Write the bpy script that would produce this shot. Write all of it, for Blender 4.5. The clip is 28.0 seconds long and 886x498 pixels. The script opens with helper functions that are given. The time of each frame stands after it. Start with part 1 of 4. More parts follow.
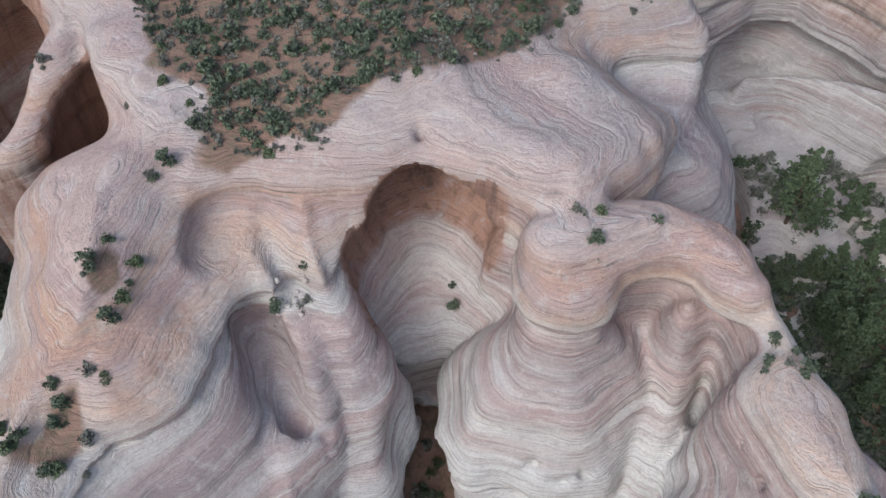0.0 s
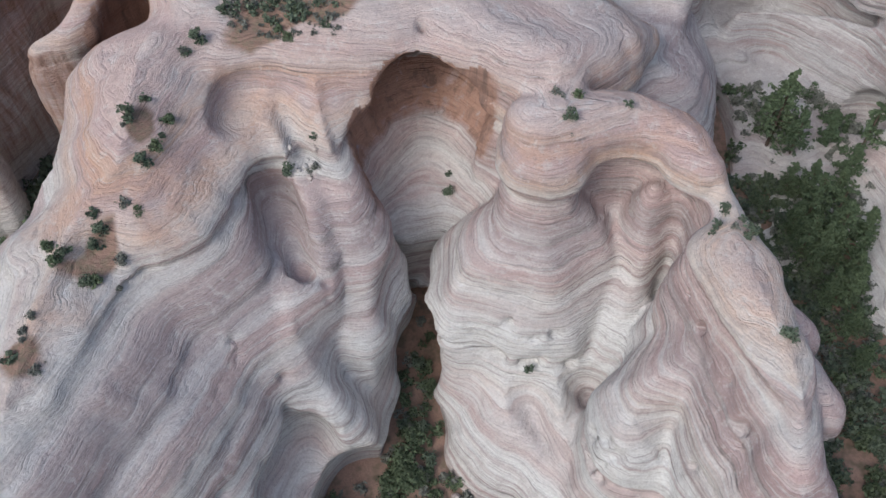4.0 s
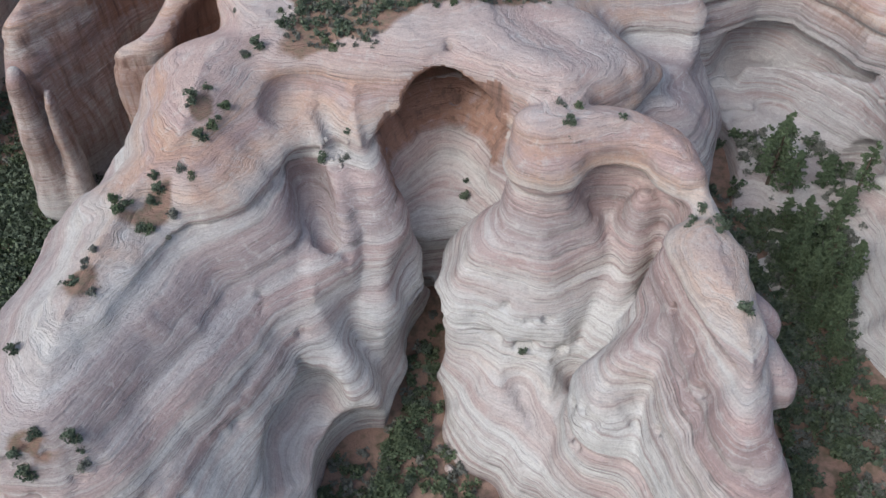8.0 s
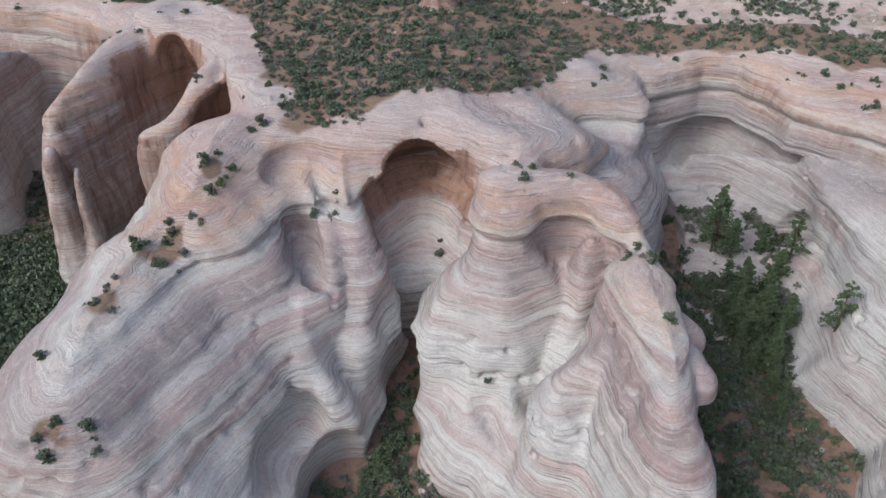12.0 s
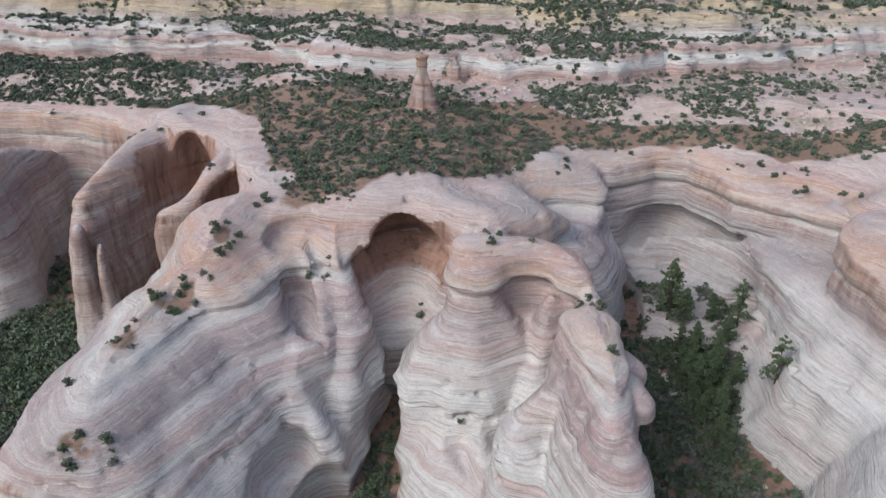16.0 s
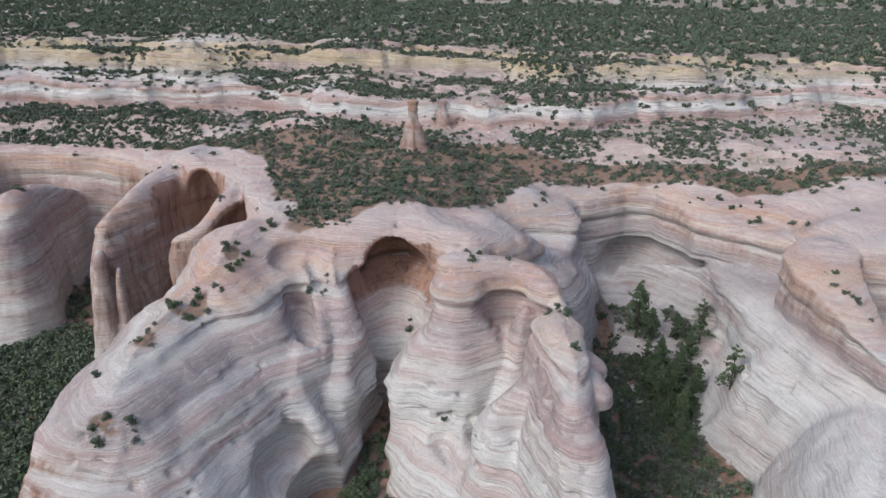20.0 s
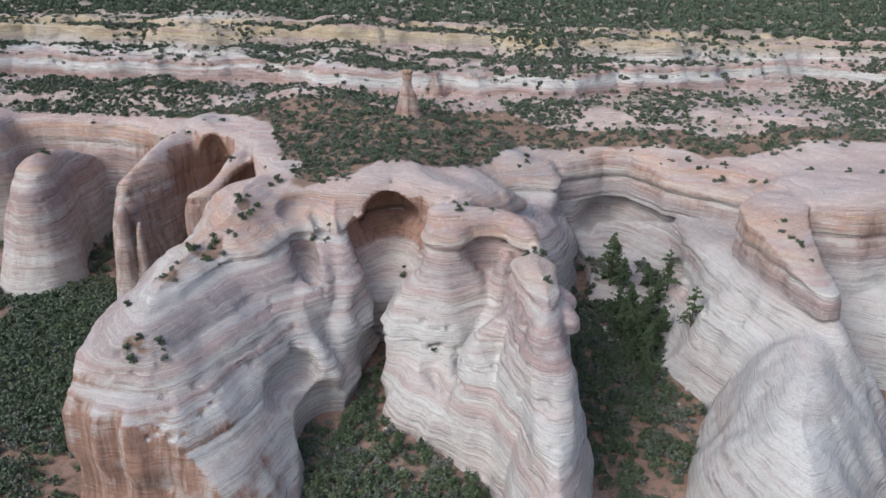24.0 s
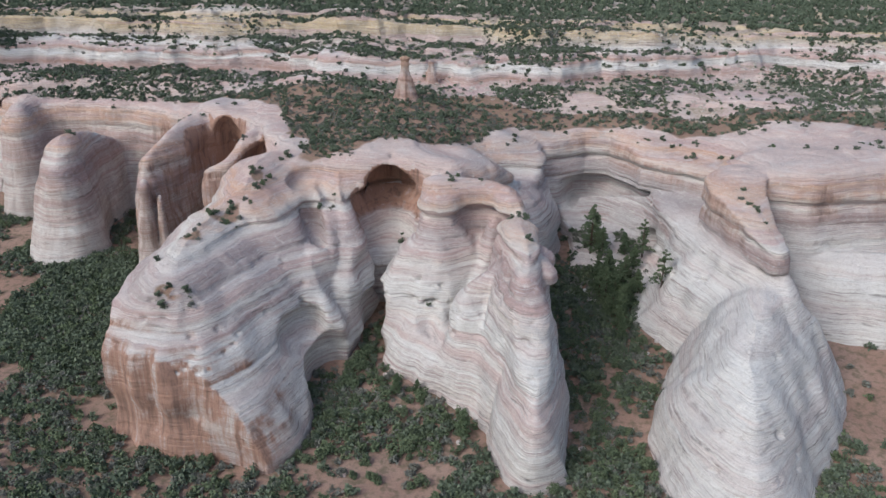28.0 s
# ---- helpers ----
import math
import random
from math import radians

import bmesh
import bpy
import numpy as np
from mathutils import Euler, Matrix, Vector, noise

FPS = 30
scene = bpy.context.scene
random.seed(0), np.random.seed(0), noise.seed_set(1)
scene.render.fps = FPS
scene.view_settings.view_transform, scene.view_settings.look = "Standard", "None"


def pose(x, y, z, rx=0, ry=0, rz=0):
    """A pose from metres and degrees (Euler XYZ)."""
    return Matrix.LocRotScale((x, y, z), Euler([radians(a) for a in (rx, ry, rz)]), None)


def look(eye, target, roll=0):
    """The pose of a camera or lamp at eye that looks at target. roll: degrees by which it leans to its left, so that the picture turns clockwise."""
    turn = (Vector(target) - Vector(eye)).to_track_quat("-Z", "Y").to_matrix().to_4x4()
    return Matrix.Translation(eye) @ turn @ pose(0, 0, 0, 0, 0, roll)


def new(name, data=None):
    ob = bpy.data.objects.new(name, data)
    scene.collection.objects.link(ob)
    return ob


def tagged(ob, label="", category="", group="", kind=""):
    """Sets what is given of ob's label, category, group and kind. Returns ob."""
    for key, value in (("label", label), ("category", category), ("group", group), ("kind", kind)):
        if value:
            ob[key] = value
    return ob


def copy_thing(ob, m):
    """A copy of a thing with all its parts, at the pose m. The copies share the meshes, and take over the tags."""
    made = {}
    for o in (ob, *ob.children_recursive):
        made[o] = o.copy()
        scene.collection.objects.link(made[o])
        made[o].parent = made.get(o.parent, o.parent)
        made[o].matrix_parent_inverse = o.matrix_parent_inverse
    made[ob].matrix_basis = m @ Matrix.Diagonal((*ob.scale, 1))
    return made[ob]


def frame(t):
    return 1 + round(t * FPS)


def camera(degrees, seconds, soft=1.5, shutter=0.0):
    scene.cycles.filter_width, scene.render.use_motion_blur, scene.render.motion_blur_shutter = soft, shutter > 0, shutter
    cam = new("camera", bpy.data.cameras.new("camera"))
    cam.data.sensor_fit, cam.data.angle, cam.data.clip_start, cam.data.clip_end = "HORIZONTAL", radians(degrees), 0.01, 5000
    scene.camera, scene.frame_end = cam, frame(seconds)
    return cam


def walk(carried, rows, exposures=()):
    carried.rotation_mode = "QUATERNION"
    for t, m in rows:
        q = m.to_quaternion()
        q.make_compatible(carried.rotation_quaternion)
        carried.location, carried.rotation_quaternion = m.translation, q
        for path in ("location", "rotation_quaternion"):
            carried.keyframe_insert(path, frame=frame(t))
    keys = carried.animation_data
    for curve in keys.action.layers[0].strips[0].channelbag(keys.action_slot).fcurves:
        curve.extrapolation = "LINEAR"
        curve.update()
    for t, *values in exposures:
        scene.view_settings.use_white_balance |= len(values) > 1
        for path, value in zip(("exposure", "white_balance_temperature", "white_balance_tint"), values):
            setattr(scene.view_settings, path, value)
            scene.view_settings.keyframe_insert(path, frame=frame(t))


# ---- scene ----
cam = camera(58.2, 28.0)
METRES, EYE, TILT, LEAN, TURN = 150.0, 110.0, -49.5, 0.0, 0.0
ROWS = [
    (0.0, 0.0, 0.0, 0.0, 0.0, 0.0, -0.0),
    (0.5, 0.004, -0.0104, -0.0119, -0.04, -0.74, -0.03),
    (1.0, 0.0088, -0.0205, -0.0249, 0.01, -0.72, -0.02),
    (1.5, 0.0129, -0.0307, -0.0376, 0.03, -0.72, -0.05),
    (2.0, 0.0174, -0.0407, -0.0499, 0.3, -0.73, -0.35),
    (2.5, 0.0221, -0.0505, -0.0624, 0.7, -0.72, -0.8),
    (3.0, 0.0264, -0.06, -0.0738, 1.18, -0.73, -1.35),
    (3.5, 0.0311, -0.0691, -0.0851, 1.88, -0.75, -2.14),
    (4.0, 0.036, -0.0782, -0.0961, 2.22, -0.78, -2.52),
    (4.5, 0.041, -0.0872, -0.1072, 3.31, -0.83, -3.77),
    (6.5, 0.0667, -0.1261, -0.152, 5.74, 0.94, -6.74),
    (7.0, 0.074, -0.1367, -0.1641, 5.74, 2.85, -6.74),
    (7.5, 0.0799, -0.1469, -0.1769, 5.65, 3.74, -6.74),
    (8.0, 0.0868, -0.1573, -0.188, 5.67, 5.11, -6.75),
    (8.5, 0.0928, -0.1686, -0.2029, 5.62, 7.86, -6.73),
    (9.0, 0.0998, -0.1798, -0.2169, 5.66, 8.5, -6.74),
    (9.5, 0.1062, -0.1909, -0.2312, 5.66, 8.51, -6.72),
    (10.0, 0.1127, -0.2024, -0.2455, 5.67, 8.51, -6.72),
    (10.5, 0.119, -0.2142, -0.2596, 5.65, 8.49, -6.71),
    (11.0, 0.1253, -0.2257, -0.2722, 5.65, 10.23, -6.68),
    (11.5, 0.1315, -0.2372, -0.2863, 5.65, 12.74, -6.68),
    (12.0, 0.1376, -0.2483, -0.3004, 5.65, 15.03, -6.66),
    (12.5, 0.1442, -0.26, -0.3143, 5.65, 17.16, -6.65),
    (14.5, 0.1681, -0.3054, -0.3707, 5.59, 21.66, -6.68),
    (15.0, 0.1742, -0.3171, -0.3857, 5.58, 22.64, -6.66),
    (15.5, 0.1802, -0.3288, -0.3993, 5.58, 23.48, -6.66),
    (16.0, 0.1859, -0.3396, -0.4128, 5.55, 23.98, -6.67),
    (16.5, 0.1918, -0.3502, -0.4255, 5.54, 24.78, -6.67),
    (17.0, 0.1973, -0.36, -0.4385, 5.48, 25.93, -6.66),
    (17.5, 0.2024, -0.3697, -0.4508, 5.46, 25.94, -6.66),
    (18.0, 0.2069, -0.3798, -0.4632, 5.43, 25.94, -6.65),
    (18.5, 0.2114, -0.3909, -0.4753, 5.41, 26.29, -6.65),
    (19.0, 0.2154, -0.4019, -0.4887, 5.4, 28.0, -6.65),
    (19.5, 0.2196, -0.4123, -0.503, 5.39, 28.33, -6.65),
    (20.0, 0.2235, -0.423, -0.5158, 5.39, 28.31, -6.65),
    (20.5, 0.2281, -0.4332, -0.529, 5.41, 28.28, -6.65),
    (21.0, 0.2327, -0.4439, -0.542, 5.4, 27.97, -6.65),
    (21.5, 0.2373, -0.4541, -0.5553, 5.39, 27.59, -6.64),
    (23.5, 0.2551, -0.5002, -0.6095, 5.35, 27.22, -6.62),
    (24.0, 0.259, -0.5116, -0.6234, 5.34, 27.21, -6.62),
    (24.5, 0.2631, -0.5228, -0.6373, 5.35, 27.2, -6.63),
    (25.0, 0.2672, -0.5345, -0.6509, 5.34, 27.17, -6.62),
    (25.5, 0.2711, -0.5456, -0.6648, 5.33, 27.19, -6.61),
    (26.0, 0.2749, -0.557, -0.6787, 5.32, 27.18, -6.6),
    (26.5, 0.2786, -0.5687, -0.6927, 5.3, 27.17, -6.59),
    (27.0, 0.2825, -0.5808, -0.7073, 5.3, 27.16, -6.58),
    (27.5, 0.286, -0.5935, -0.722, 5.29, 27.16, -6.56),
    (28.0, 0.2896, -0.6066, -0.7373, 5.27, 27.17, -6.56),
]
walk(cam, [(t, pose(0, 0, EYE, TILT, LEAN, TURN) @ pose(METRES * x, METRES * y, METRES * z, 90 + pitch, roll, yaw)) for t, x, y, z, yaw, pitch, roll in ROWS])

# ---- world, sun, exposure ----
world = bpy.data.worlds.new("overcast_sky")
scene.world = world
world.use_nodes = True
sky = world.node_tree.nodes.new("ShaderNodeTexSky")
sky.sky_type, sky.sun_disc = "NISHITA", False
sky.sun_elevation, sky.sun_rotation = radians(48), radians(200)
sky.air_density, sky.dust_density, sky.ozone_density = 1.0, 1.8, 1.0
world.node_tree.nodes["Background"].inputs["Strength"].default_value = 0.15
world.node_tree.links.new(sky.outputs[0], world.node_tree.nodes["Background"].inputs["Color"])
sun = new("sun", bpy.data.lights.new("sun", "SUN"))
sun.data.energy, sun.data.angle, sun.data.color = 2.3, radians(30), (1.0, 0.97, 0.94)
sun.matrix_world = look((-90, -60, 100), (0, 40, 0))
scene.view_settings.exposure = 0.0


# ---- materials ----
def material(name, rough=0.9):
    mat = bpy.data.materials.new(name)
    mat.use_nodes = True
    bsdf = mat.node_tree.nodes["Principled BSDF"]
    bsdf.inputs["Roughness"].default_value = rough
    bsdf.inputs["Specular IOR Level"].default_value = 0.2
    return mat, mat.node_tree.nodes, mat.node_tree.links, bsdf


def node(nodes, kind, **values):
    n = nodes.new(kind)
    for key, value in values.items():
        n.inputs[key.replace("_", " ")].default_value = value
    return n


def mixed(nodes, links, fac, a, b, blend="MIX"):
    """A colour mix; fac, a and b are sockets or values."""
    n = nodes.new("ShaderNodeMix")
    n.data_type, n.blend_type = "RGBA", blend
    for socket, value in ((n.inputs[0], fac), (n.inputs[6], a), (n.inputs[7], b)):
        if isinstance(value, (int, float)):
            socket.default_value = value
        elif isinstance(value, tuple):
            socket.default_value = (*value, 1)
        else:
            links.new(value, socket)
    return n.outputs[2]


def math_node(nodes, links, op, a, b=0.0, c=0.0, clamp=False):
    n = nodes.new("ShaderNodeMath")
    n.operation, n.use_clamp = op, clamp
    for socket, value in zip(n.inputs, (a, b, c)):
        if isinstance(value, (int, float)):
            socket.default_value = value
        else:
            links.new(value, socket)
    return n.outputs[0]


def ramp(nodes, links, fac, stops, linear=True):
    n = nodes.new("ShaderNodeValToRGB")
    n.color_ramp.interpolation = "LINEAR" if linear else "CONSTANT"
    while len(n.color_ramp.elements) < len(stops):
        n.color_ramp.elements.new(0.5)
    for e, (at, col) in zip(n.color_ramp.elements, stops):
        e.position = at
        e.color = (*col, 1) if isinstance(col, tuple) else (col, col, col, 1)
    links.new(fac, n.inputs[0])
    return n.outputs[0]


def noise_at(nodes, links, vector, scale, detail=4.0, rough=0.55, stretch=None):
    if stretch:
        m = nodes.new("ShaderNodeVectorMath")
        m.operation = "MULTIPLY"
        m.inputs[1].default_value = stretch
        links.new(vector, m.inputs[0])
        vector = m.outputs[0]
    n = node(nodes, "ShaderNodeTexNoise", Scale=scale, Detail=detail, Roughness=rough)
    links.new(vector, n.inputs["Vector"])
    return n.outputs[0]


CREAM, WHITE, PINK = (0.645, 0.60, 0.55), (0.69, 0.685, 0.66), (0.545, 0.405, 0.38)
MAUVE, ORANGE, GREY = (0.38, 0.28, 0.27), (0.60, 0.37, 0.25), (0.43, 0.43, 0.43)
RED, YELLOW, TAN = (0.42, 0.235, 0.185), (0.54, 0.42, 0.24), (0.46, 0.385, 0.29)
SOIL = (0.31, 0.20, 0.155)


def rock_material(name="banded_sandstone", pale=1.0, dust=SOIL, sway=3.2):
    """Banded cross-bedded sandstone: colours follow the height of the beds, with varnish tone, lavender, painted bay
    shade and soil from the mesh's masks.
    """
    mat, nodes, links, bsdf = material(name, 0.92)
    geometry = nodes.new("ShaderNodeNewGeometry")
    pos = geometry.outputs["Position"]
    sep = nodes.new("ShaderNodeSeparateXYZ")
    links.new(pos, sep.inputs[0])
    face = nodes.new("ShaderNodeSeparateXYZ")
    links.new(geometry.outputs["Normal"], face.inputs[0])
    cut = ramp(nodes, links, face.outputs[2], [(0.55, 1.0), (0.92, 0.3)])
    warp = noise_at(nodes, links, pos, 0.035, 3.0)
    warp2 = noise_at(nodes, links, pos, 0.22, 3.0)
    z = math_node(nodes, links, "ADD", sep.outputs[2], math_node(nodes, links, "MULTIPLY", math_node(nodes, links, "SUBTRACT", warp, 0.5), sway))
    z = math_node(nodes, links, "ADD", z, math_node(nodes, links, "MULTIPLY", math_node(nodes, links, "SUBTRACT", warp2, 0.5), 0.9))
    u = math_node(nodes, links, "DIVIDE", z, 80.0, clamp=True)
    beds = ramp(nodes, links, u, [(a / 80, c) for a, c in (
        (0, PINK), (7, CREAM), (11, WHITE), (14, PINK), (16, CREAM), (18, WHITE), (23, WHITE), (25, PINK), (27, CREAM), (30, PINK), (31.5, MAUVE),
        (34, MAUVE), (35.5, PINK), (36.5, CREAM), (38.8, CREAM), (40.3, ORANGE), (41.5, PINK), (43, ORANGE), (45, (0.59, 0.445, 0.40)), (50, (0.575, 0.445, 0.405)), (53, PINK), (54.5, RED),
        (56, PINK), (57.5, WHITE), (59.5, WHITE), (60.3, RED), (61.5, PINK), (63, WHITE), (65.5, TAN), (68, YELLOW), (72, YELLOW), (75, CREAM))])
    line = nodes.new("ShaderNodeCombineXYZ")
    for i, k in enumerate((0.02, 0.02)):
        links.new(math_node(nodes, links, "MULTIPLY", sep.outputs[i], k), line.inputs[i])
    links.new(z, line.inputs[2])
    thick = noise_at(nodes, links, line.outputs[0], 0.42, 2.0, 0.5)
    mid = noise_at(nodes, links, line.outputs[0], 1.5, 3.0, 0.6)
    thin = noise_at(nodes, links, line.outputs[0], 3.6, 5.0, 0.75)
    fade = noise_at(nodes, links, pos, 0.13, 4.0, 0.6)
    bleach = ramp(nodes, links, u, [(30 / 80, 0.8 * pale), (31.5 / 80, 0.35 * pale), (35 / 80, 0.35 * pale), (37 / 80, 0.7 * pale), (42 / 80, 0.3 * pale)])
    col = mixed(nodes, links, math_node(nodes, links, "MULTIPLY", ramp(nodes, links, thick, [(0.44, 0.0), (0.54, 0.85)]), bleach), beds, WHITE)
    col = mixed(nodes, links, ramp(nodes, links, thick, [(0.36, 0.9), (0.45, 0.0)]), col, PINK)
    pale_mask = nodes.new("ShaderNodeAttribute")
    pale_mask.attribute_name = "pale"
    lam = noise_at(nodes, links, line.outputs[0], 9.0, 2.0, 0.6)
    crust = noise_at(nodes, links, pos, 0.7, 8.0, 0.7)
    col = mixed(nodes, links, math_node(nodes, links, "MULTIPLY", pale_mask.outputs["Fac"], 0.6), col, WHITE)
    # lavender-grey rock, and the eastern bay's shade mixed into the colour
    cool = nodes.new("ShaderNodeAttribute")
    cool.attribute_name = "lavender_and_shade"
    col = mixed(nodes, links, math_node(nodes, links, "MULTIPLY", cool.outputs["Fac"], 0.5), col, (0.40, 0.38, 0.38))
    streaky = math_node(nodes, links, "MULTIPLY", ramp(nodes, links, mid, [(0.52, 0.0), (0.6, 1.0)]), ramp(nodes, links, fade, [(0.38, 0.1), (0.58, 0.85)]))
    streaky = math_node(nodes, links, "MULTIPLY", math_node(nodes, links, "MULTIPLY", streaky, cut), ramp(nodes, links, u, [(40 / 80, 1.0), (44 / 80, 0.35)]))
    streaky = math_node(nodes, links, "MULTIPLY", streaky, math_node(nodes, links, "MULTIPLY_ADD", pale_mask.outputs["Fac"], -0.65, 1.0))
    col = mixed(nodes, links, streaky, col, MAUVE)
    col = mixed(nodes, links, math_node(nodes, links, "MULTIPLY", ramp(nodes, links, mid, [(0.36, 0.9), (0.46, 0.0)]), bleach), col, WHITE)
    col = mixed(nodes, links, math_node(nodes, links, "MULTIPLY", ramp(nodes, links, thin, [(0.54, 0.0), (0.62, 0.72)]), cut), col, (0.31, 0.25, 0.245))
    col = mixed(nodes, links, ramp(nodes, links, thin, [(0.34, 0.5), (0.44, 0.0)]), col, WHITE)
    col = mixed(nodes, links, math_node(nodes, links, "MULTIPLY", ramp(nodes, links, lam, [(0.52, 0.0), (0.64, 0.3)]), cut), col, (0.28, 0.235, 0.23))
    seam = noise_at(nodes, links, line.outputs[0], 0.62, 1.0, 0.5)
    seam = ramp(nodes, links, seam, [(0.488, 0.0), (0.497, 1.0), (0.503, 1.0), (0.512, 0.0)])
    broken = ramp(nodes, links, noise_at(nodes, links, pos, 0.2, 5.0, 0.65), [(0.42, 0.0), (0.56, 0.75)])
    col = mixed(nodes, links, math_node(nodes, links, "MULTIPLY", math_node(nodes, links, "MULTIPLY", seam, broken), cut), col, (0.17, 0.155, 0.15))
    rust = math_node(nodes, links, "MULTIPLY", ramp(nodes, links, u, [(37.5 / 80, 0.0), (40 / 80, 0.6), (43.5 / 80, 0.45), (46 / 80, 0.0)]), ramp(nodes, links, noise_at(nodes, links, pos, 0.16, 5.0, 0.6), [(0.5, 0.0), (0.63, 1.0)]))
    col = mixed(nodes, links, rust, col, (0.56, 0.36, 0.27))
    col = mixed(nodes, links, ramp(nodes, links, crust, [(0.54, 0.0), (0.68, 0.32)]), col, (0.30, 0.255, 0.24))
    col = mixed(nodes, links, ramp(nodes, links, crust, [(0.34, 0.4), (0.46, 0.0)]), col, WHITE)
    blotch = noise_at(nodes, links, pos, 0.09, 6.0, 0.6)
    col = mixed(nodes, links, ramp(nodes, links, blotch, [(0.5, 0.0), (0.7, 0.35)]), col, GREY)
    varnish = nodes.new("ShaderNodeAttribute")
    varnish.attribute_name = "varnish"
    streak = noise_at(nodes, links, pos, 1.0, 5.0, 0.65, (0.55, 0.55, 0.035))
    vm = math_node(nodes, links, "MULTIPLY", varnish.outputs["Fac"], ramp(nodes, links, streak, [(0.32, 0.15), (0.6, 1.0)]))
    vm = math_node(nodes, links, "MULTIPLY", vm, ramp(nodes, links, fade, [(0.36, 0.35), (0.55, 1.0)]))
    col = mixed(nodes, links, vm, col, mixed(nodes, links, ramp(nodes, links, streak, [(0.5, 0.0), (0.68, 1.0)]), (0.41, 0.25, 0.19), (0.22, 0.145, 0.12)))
    soil = nodes.new("ShaderNodeAttribute")
    soil.attribute_name = "soil"
    patch = noise_at(nodes, links, pos, 0.25, 6.0, 0.65)
    sm = math_node(nodes, links, "MULTIPLY_ADD", soil.outputs["Fac"], 2.2, math_node(nodes, links, "MULTIPLY_ADD", patch, 2.0, -1.9), clamp=True)
    sm = math_node(nodes, links, "MULTIPLY", sm, ramp(nodes, links, soil.outputs["Fac"], [(0.02, 0.0), (0.2, 1.0)]))
    grass = noise_at(nodes, links, pos, 0.9, 6.0, 0.7)
    dirt = mixed(nodes, links, ramp(nodes, links, grass, [(0.45, 0.0), (0.62, 0.7)]), dust, (0.2, 0.18, 0.12))
    col = mixed(nodes, links, sm, col, dirt)
    grain = noise_at(nodes, links, pos, 3.5, 6.0, 0.7)
    col = mixed(nodes, links, ramp(nodes, links, grain, [(0.3, 0.25), (0.58, 0.0)]), col, (0.1, 0.085, 0.08))
    links.new(col, bsdf.inputs["Base Color"])
    height = math_node(nodes, links, "ADD", math_node(nodes, links, "MULTIPLY", thin, 0.9), math_node(nodes, links, "MULTIPLY", crust, 0.8))
    height = math_node(nodes, links, "ADD", height, math_node(nodes, links, "MULTIPLY", ramp(nodes, links, mid, [(0.44, 0.0), (0.52, 1.0)]), 0.22))
    bump = node(nodes, "ShaderNodeBump", Strength=1.0, Distance=0.45)
    links.new(height, bump.inputs["Height"])
    links.new(bump.outputs[0], bsdf.inputs["Normal"])
    return mat


def ground_material():
    """Red wash soil with dry grass, sand and litter."""
    mat, nodes, links, bsdf = material("red_soil", 0.95)
    pos = nodes.new("ShaderNodeNewGeometry").outputs["Position"]
    big = noise_at(nodes, links, pos, 0.06, 5.0, 0.6)
    mid = noise_at(nodes, links, pos, 0.5, 6.0, 0.7)
    col = mixed(nodes, links, ramp(nodes, links, big, [(0.4, 0.0), (0.62, 1.0)]), SOIL, (0.36, 0.25, 0.2))
    col = mixed(nodes, links, ramp(nodes, links, mid, [(0.48, 0.0), (0.62, 0.8)]), col, (0.13, 0.115, 0.075))
    fine = noise_at(nodes, links, pos, 4.0, 5.0, 0.7)
    col = mixed(nodes, links, ramp(nodes, links, fine, [(0.35, 0.35), (0.55, 0.0)]), col, (0.08, 0.06, 0.05))
    links.new(col, bsdf.inputs["Base Color"])
    bump = node(nodes, "ShaderNodeBump", Strength=0.6, Distance=0.3)
    links.new(mid, bump.inputs["Height"])
    links.new(bump.outputs[0], bsdf.inputs["Normal"])
    return mat


def leaf_material(name, dark, light):
    mat, nodes, links, bsdf = material(name, 0.85)
    info = nodes.new("ShaderNodeObjectInfo").outputs["Random"]
    geo = nodes.new("ShaderNodeNewGeometry")
    n = noise_at(nodes, links, geo.outputs["Position"], 2.2, 4.0, 0.7)
    f = math_node(nodes, links, "ADD", math_node(nodes, links, "MULTIPLY", geo.outputs["Random Per Island"], 0.6), math_node(nodes, links, "MULTIPLY", info, 0.4))
    col = mixed(nodes, links, f, dark, light)
    col = mixed(nodes, links, ramp(nodes, links, n, [(0.35, 0.5), (0.6, 0.0)]), col, (dark[0] * 0.6, dark[1] * 0.6, dark[2] * 0.6))
    links.new(col, bsdf.inputs["Base Color"])
    return mat


ROCK, FAR_ROCK, GROUND = rock_material(pale=0.8), rock_material("mesa_sandstone", 0.6, (0.45, 0.375, 0.32), 6.5), ground_material()
JUNIPER = leaf_material("juniper_leaf", (0.08, 0.11, 0.08), (0.165, 0.205, 0.14))
SAGE = leaf_material("sage_leaf", (0.14, 0.15, 0.13), (0.25, 0.26, 0.225))
OAK = leaf_material("scrub_oak_leaf", (0.085, 0.12, 0.07), (0.175, 0.22, 0.13))
PINE = leaf_material("pine_needles", (0.065, 0.1, 0.06), (0.15, 0.2, 0.11))
BARK = leaf_material("bark", (0.07, 0.05, 0.04), (0.12, 0.09, 0.07))


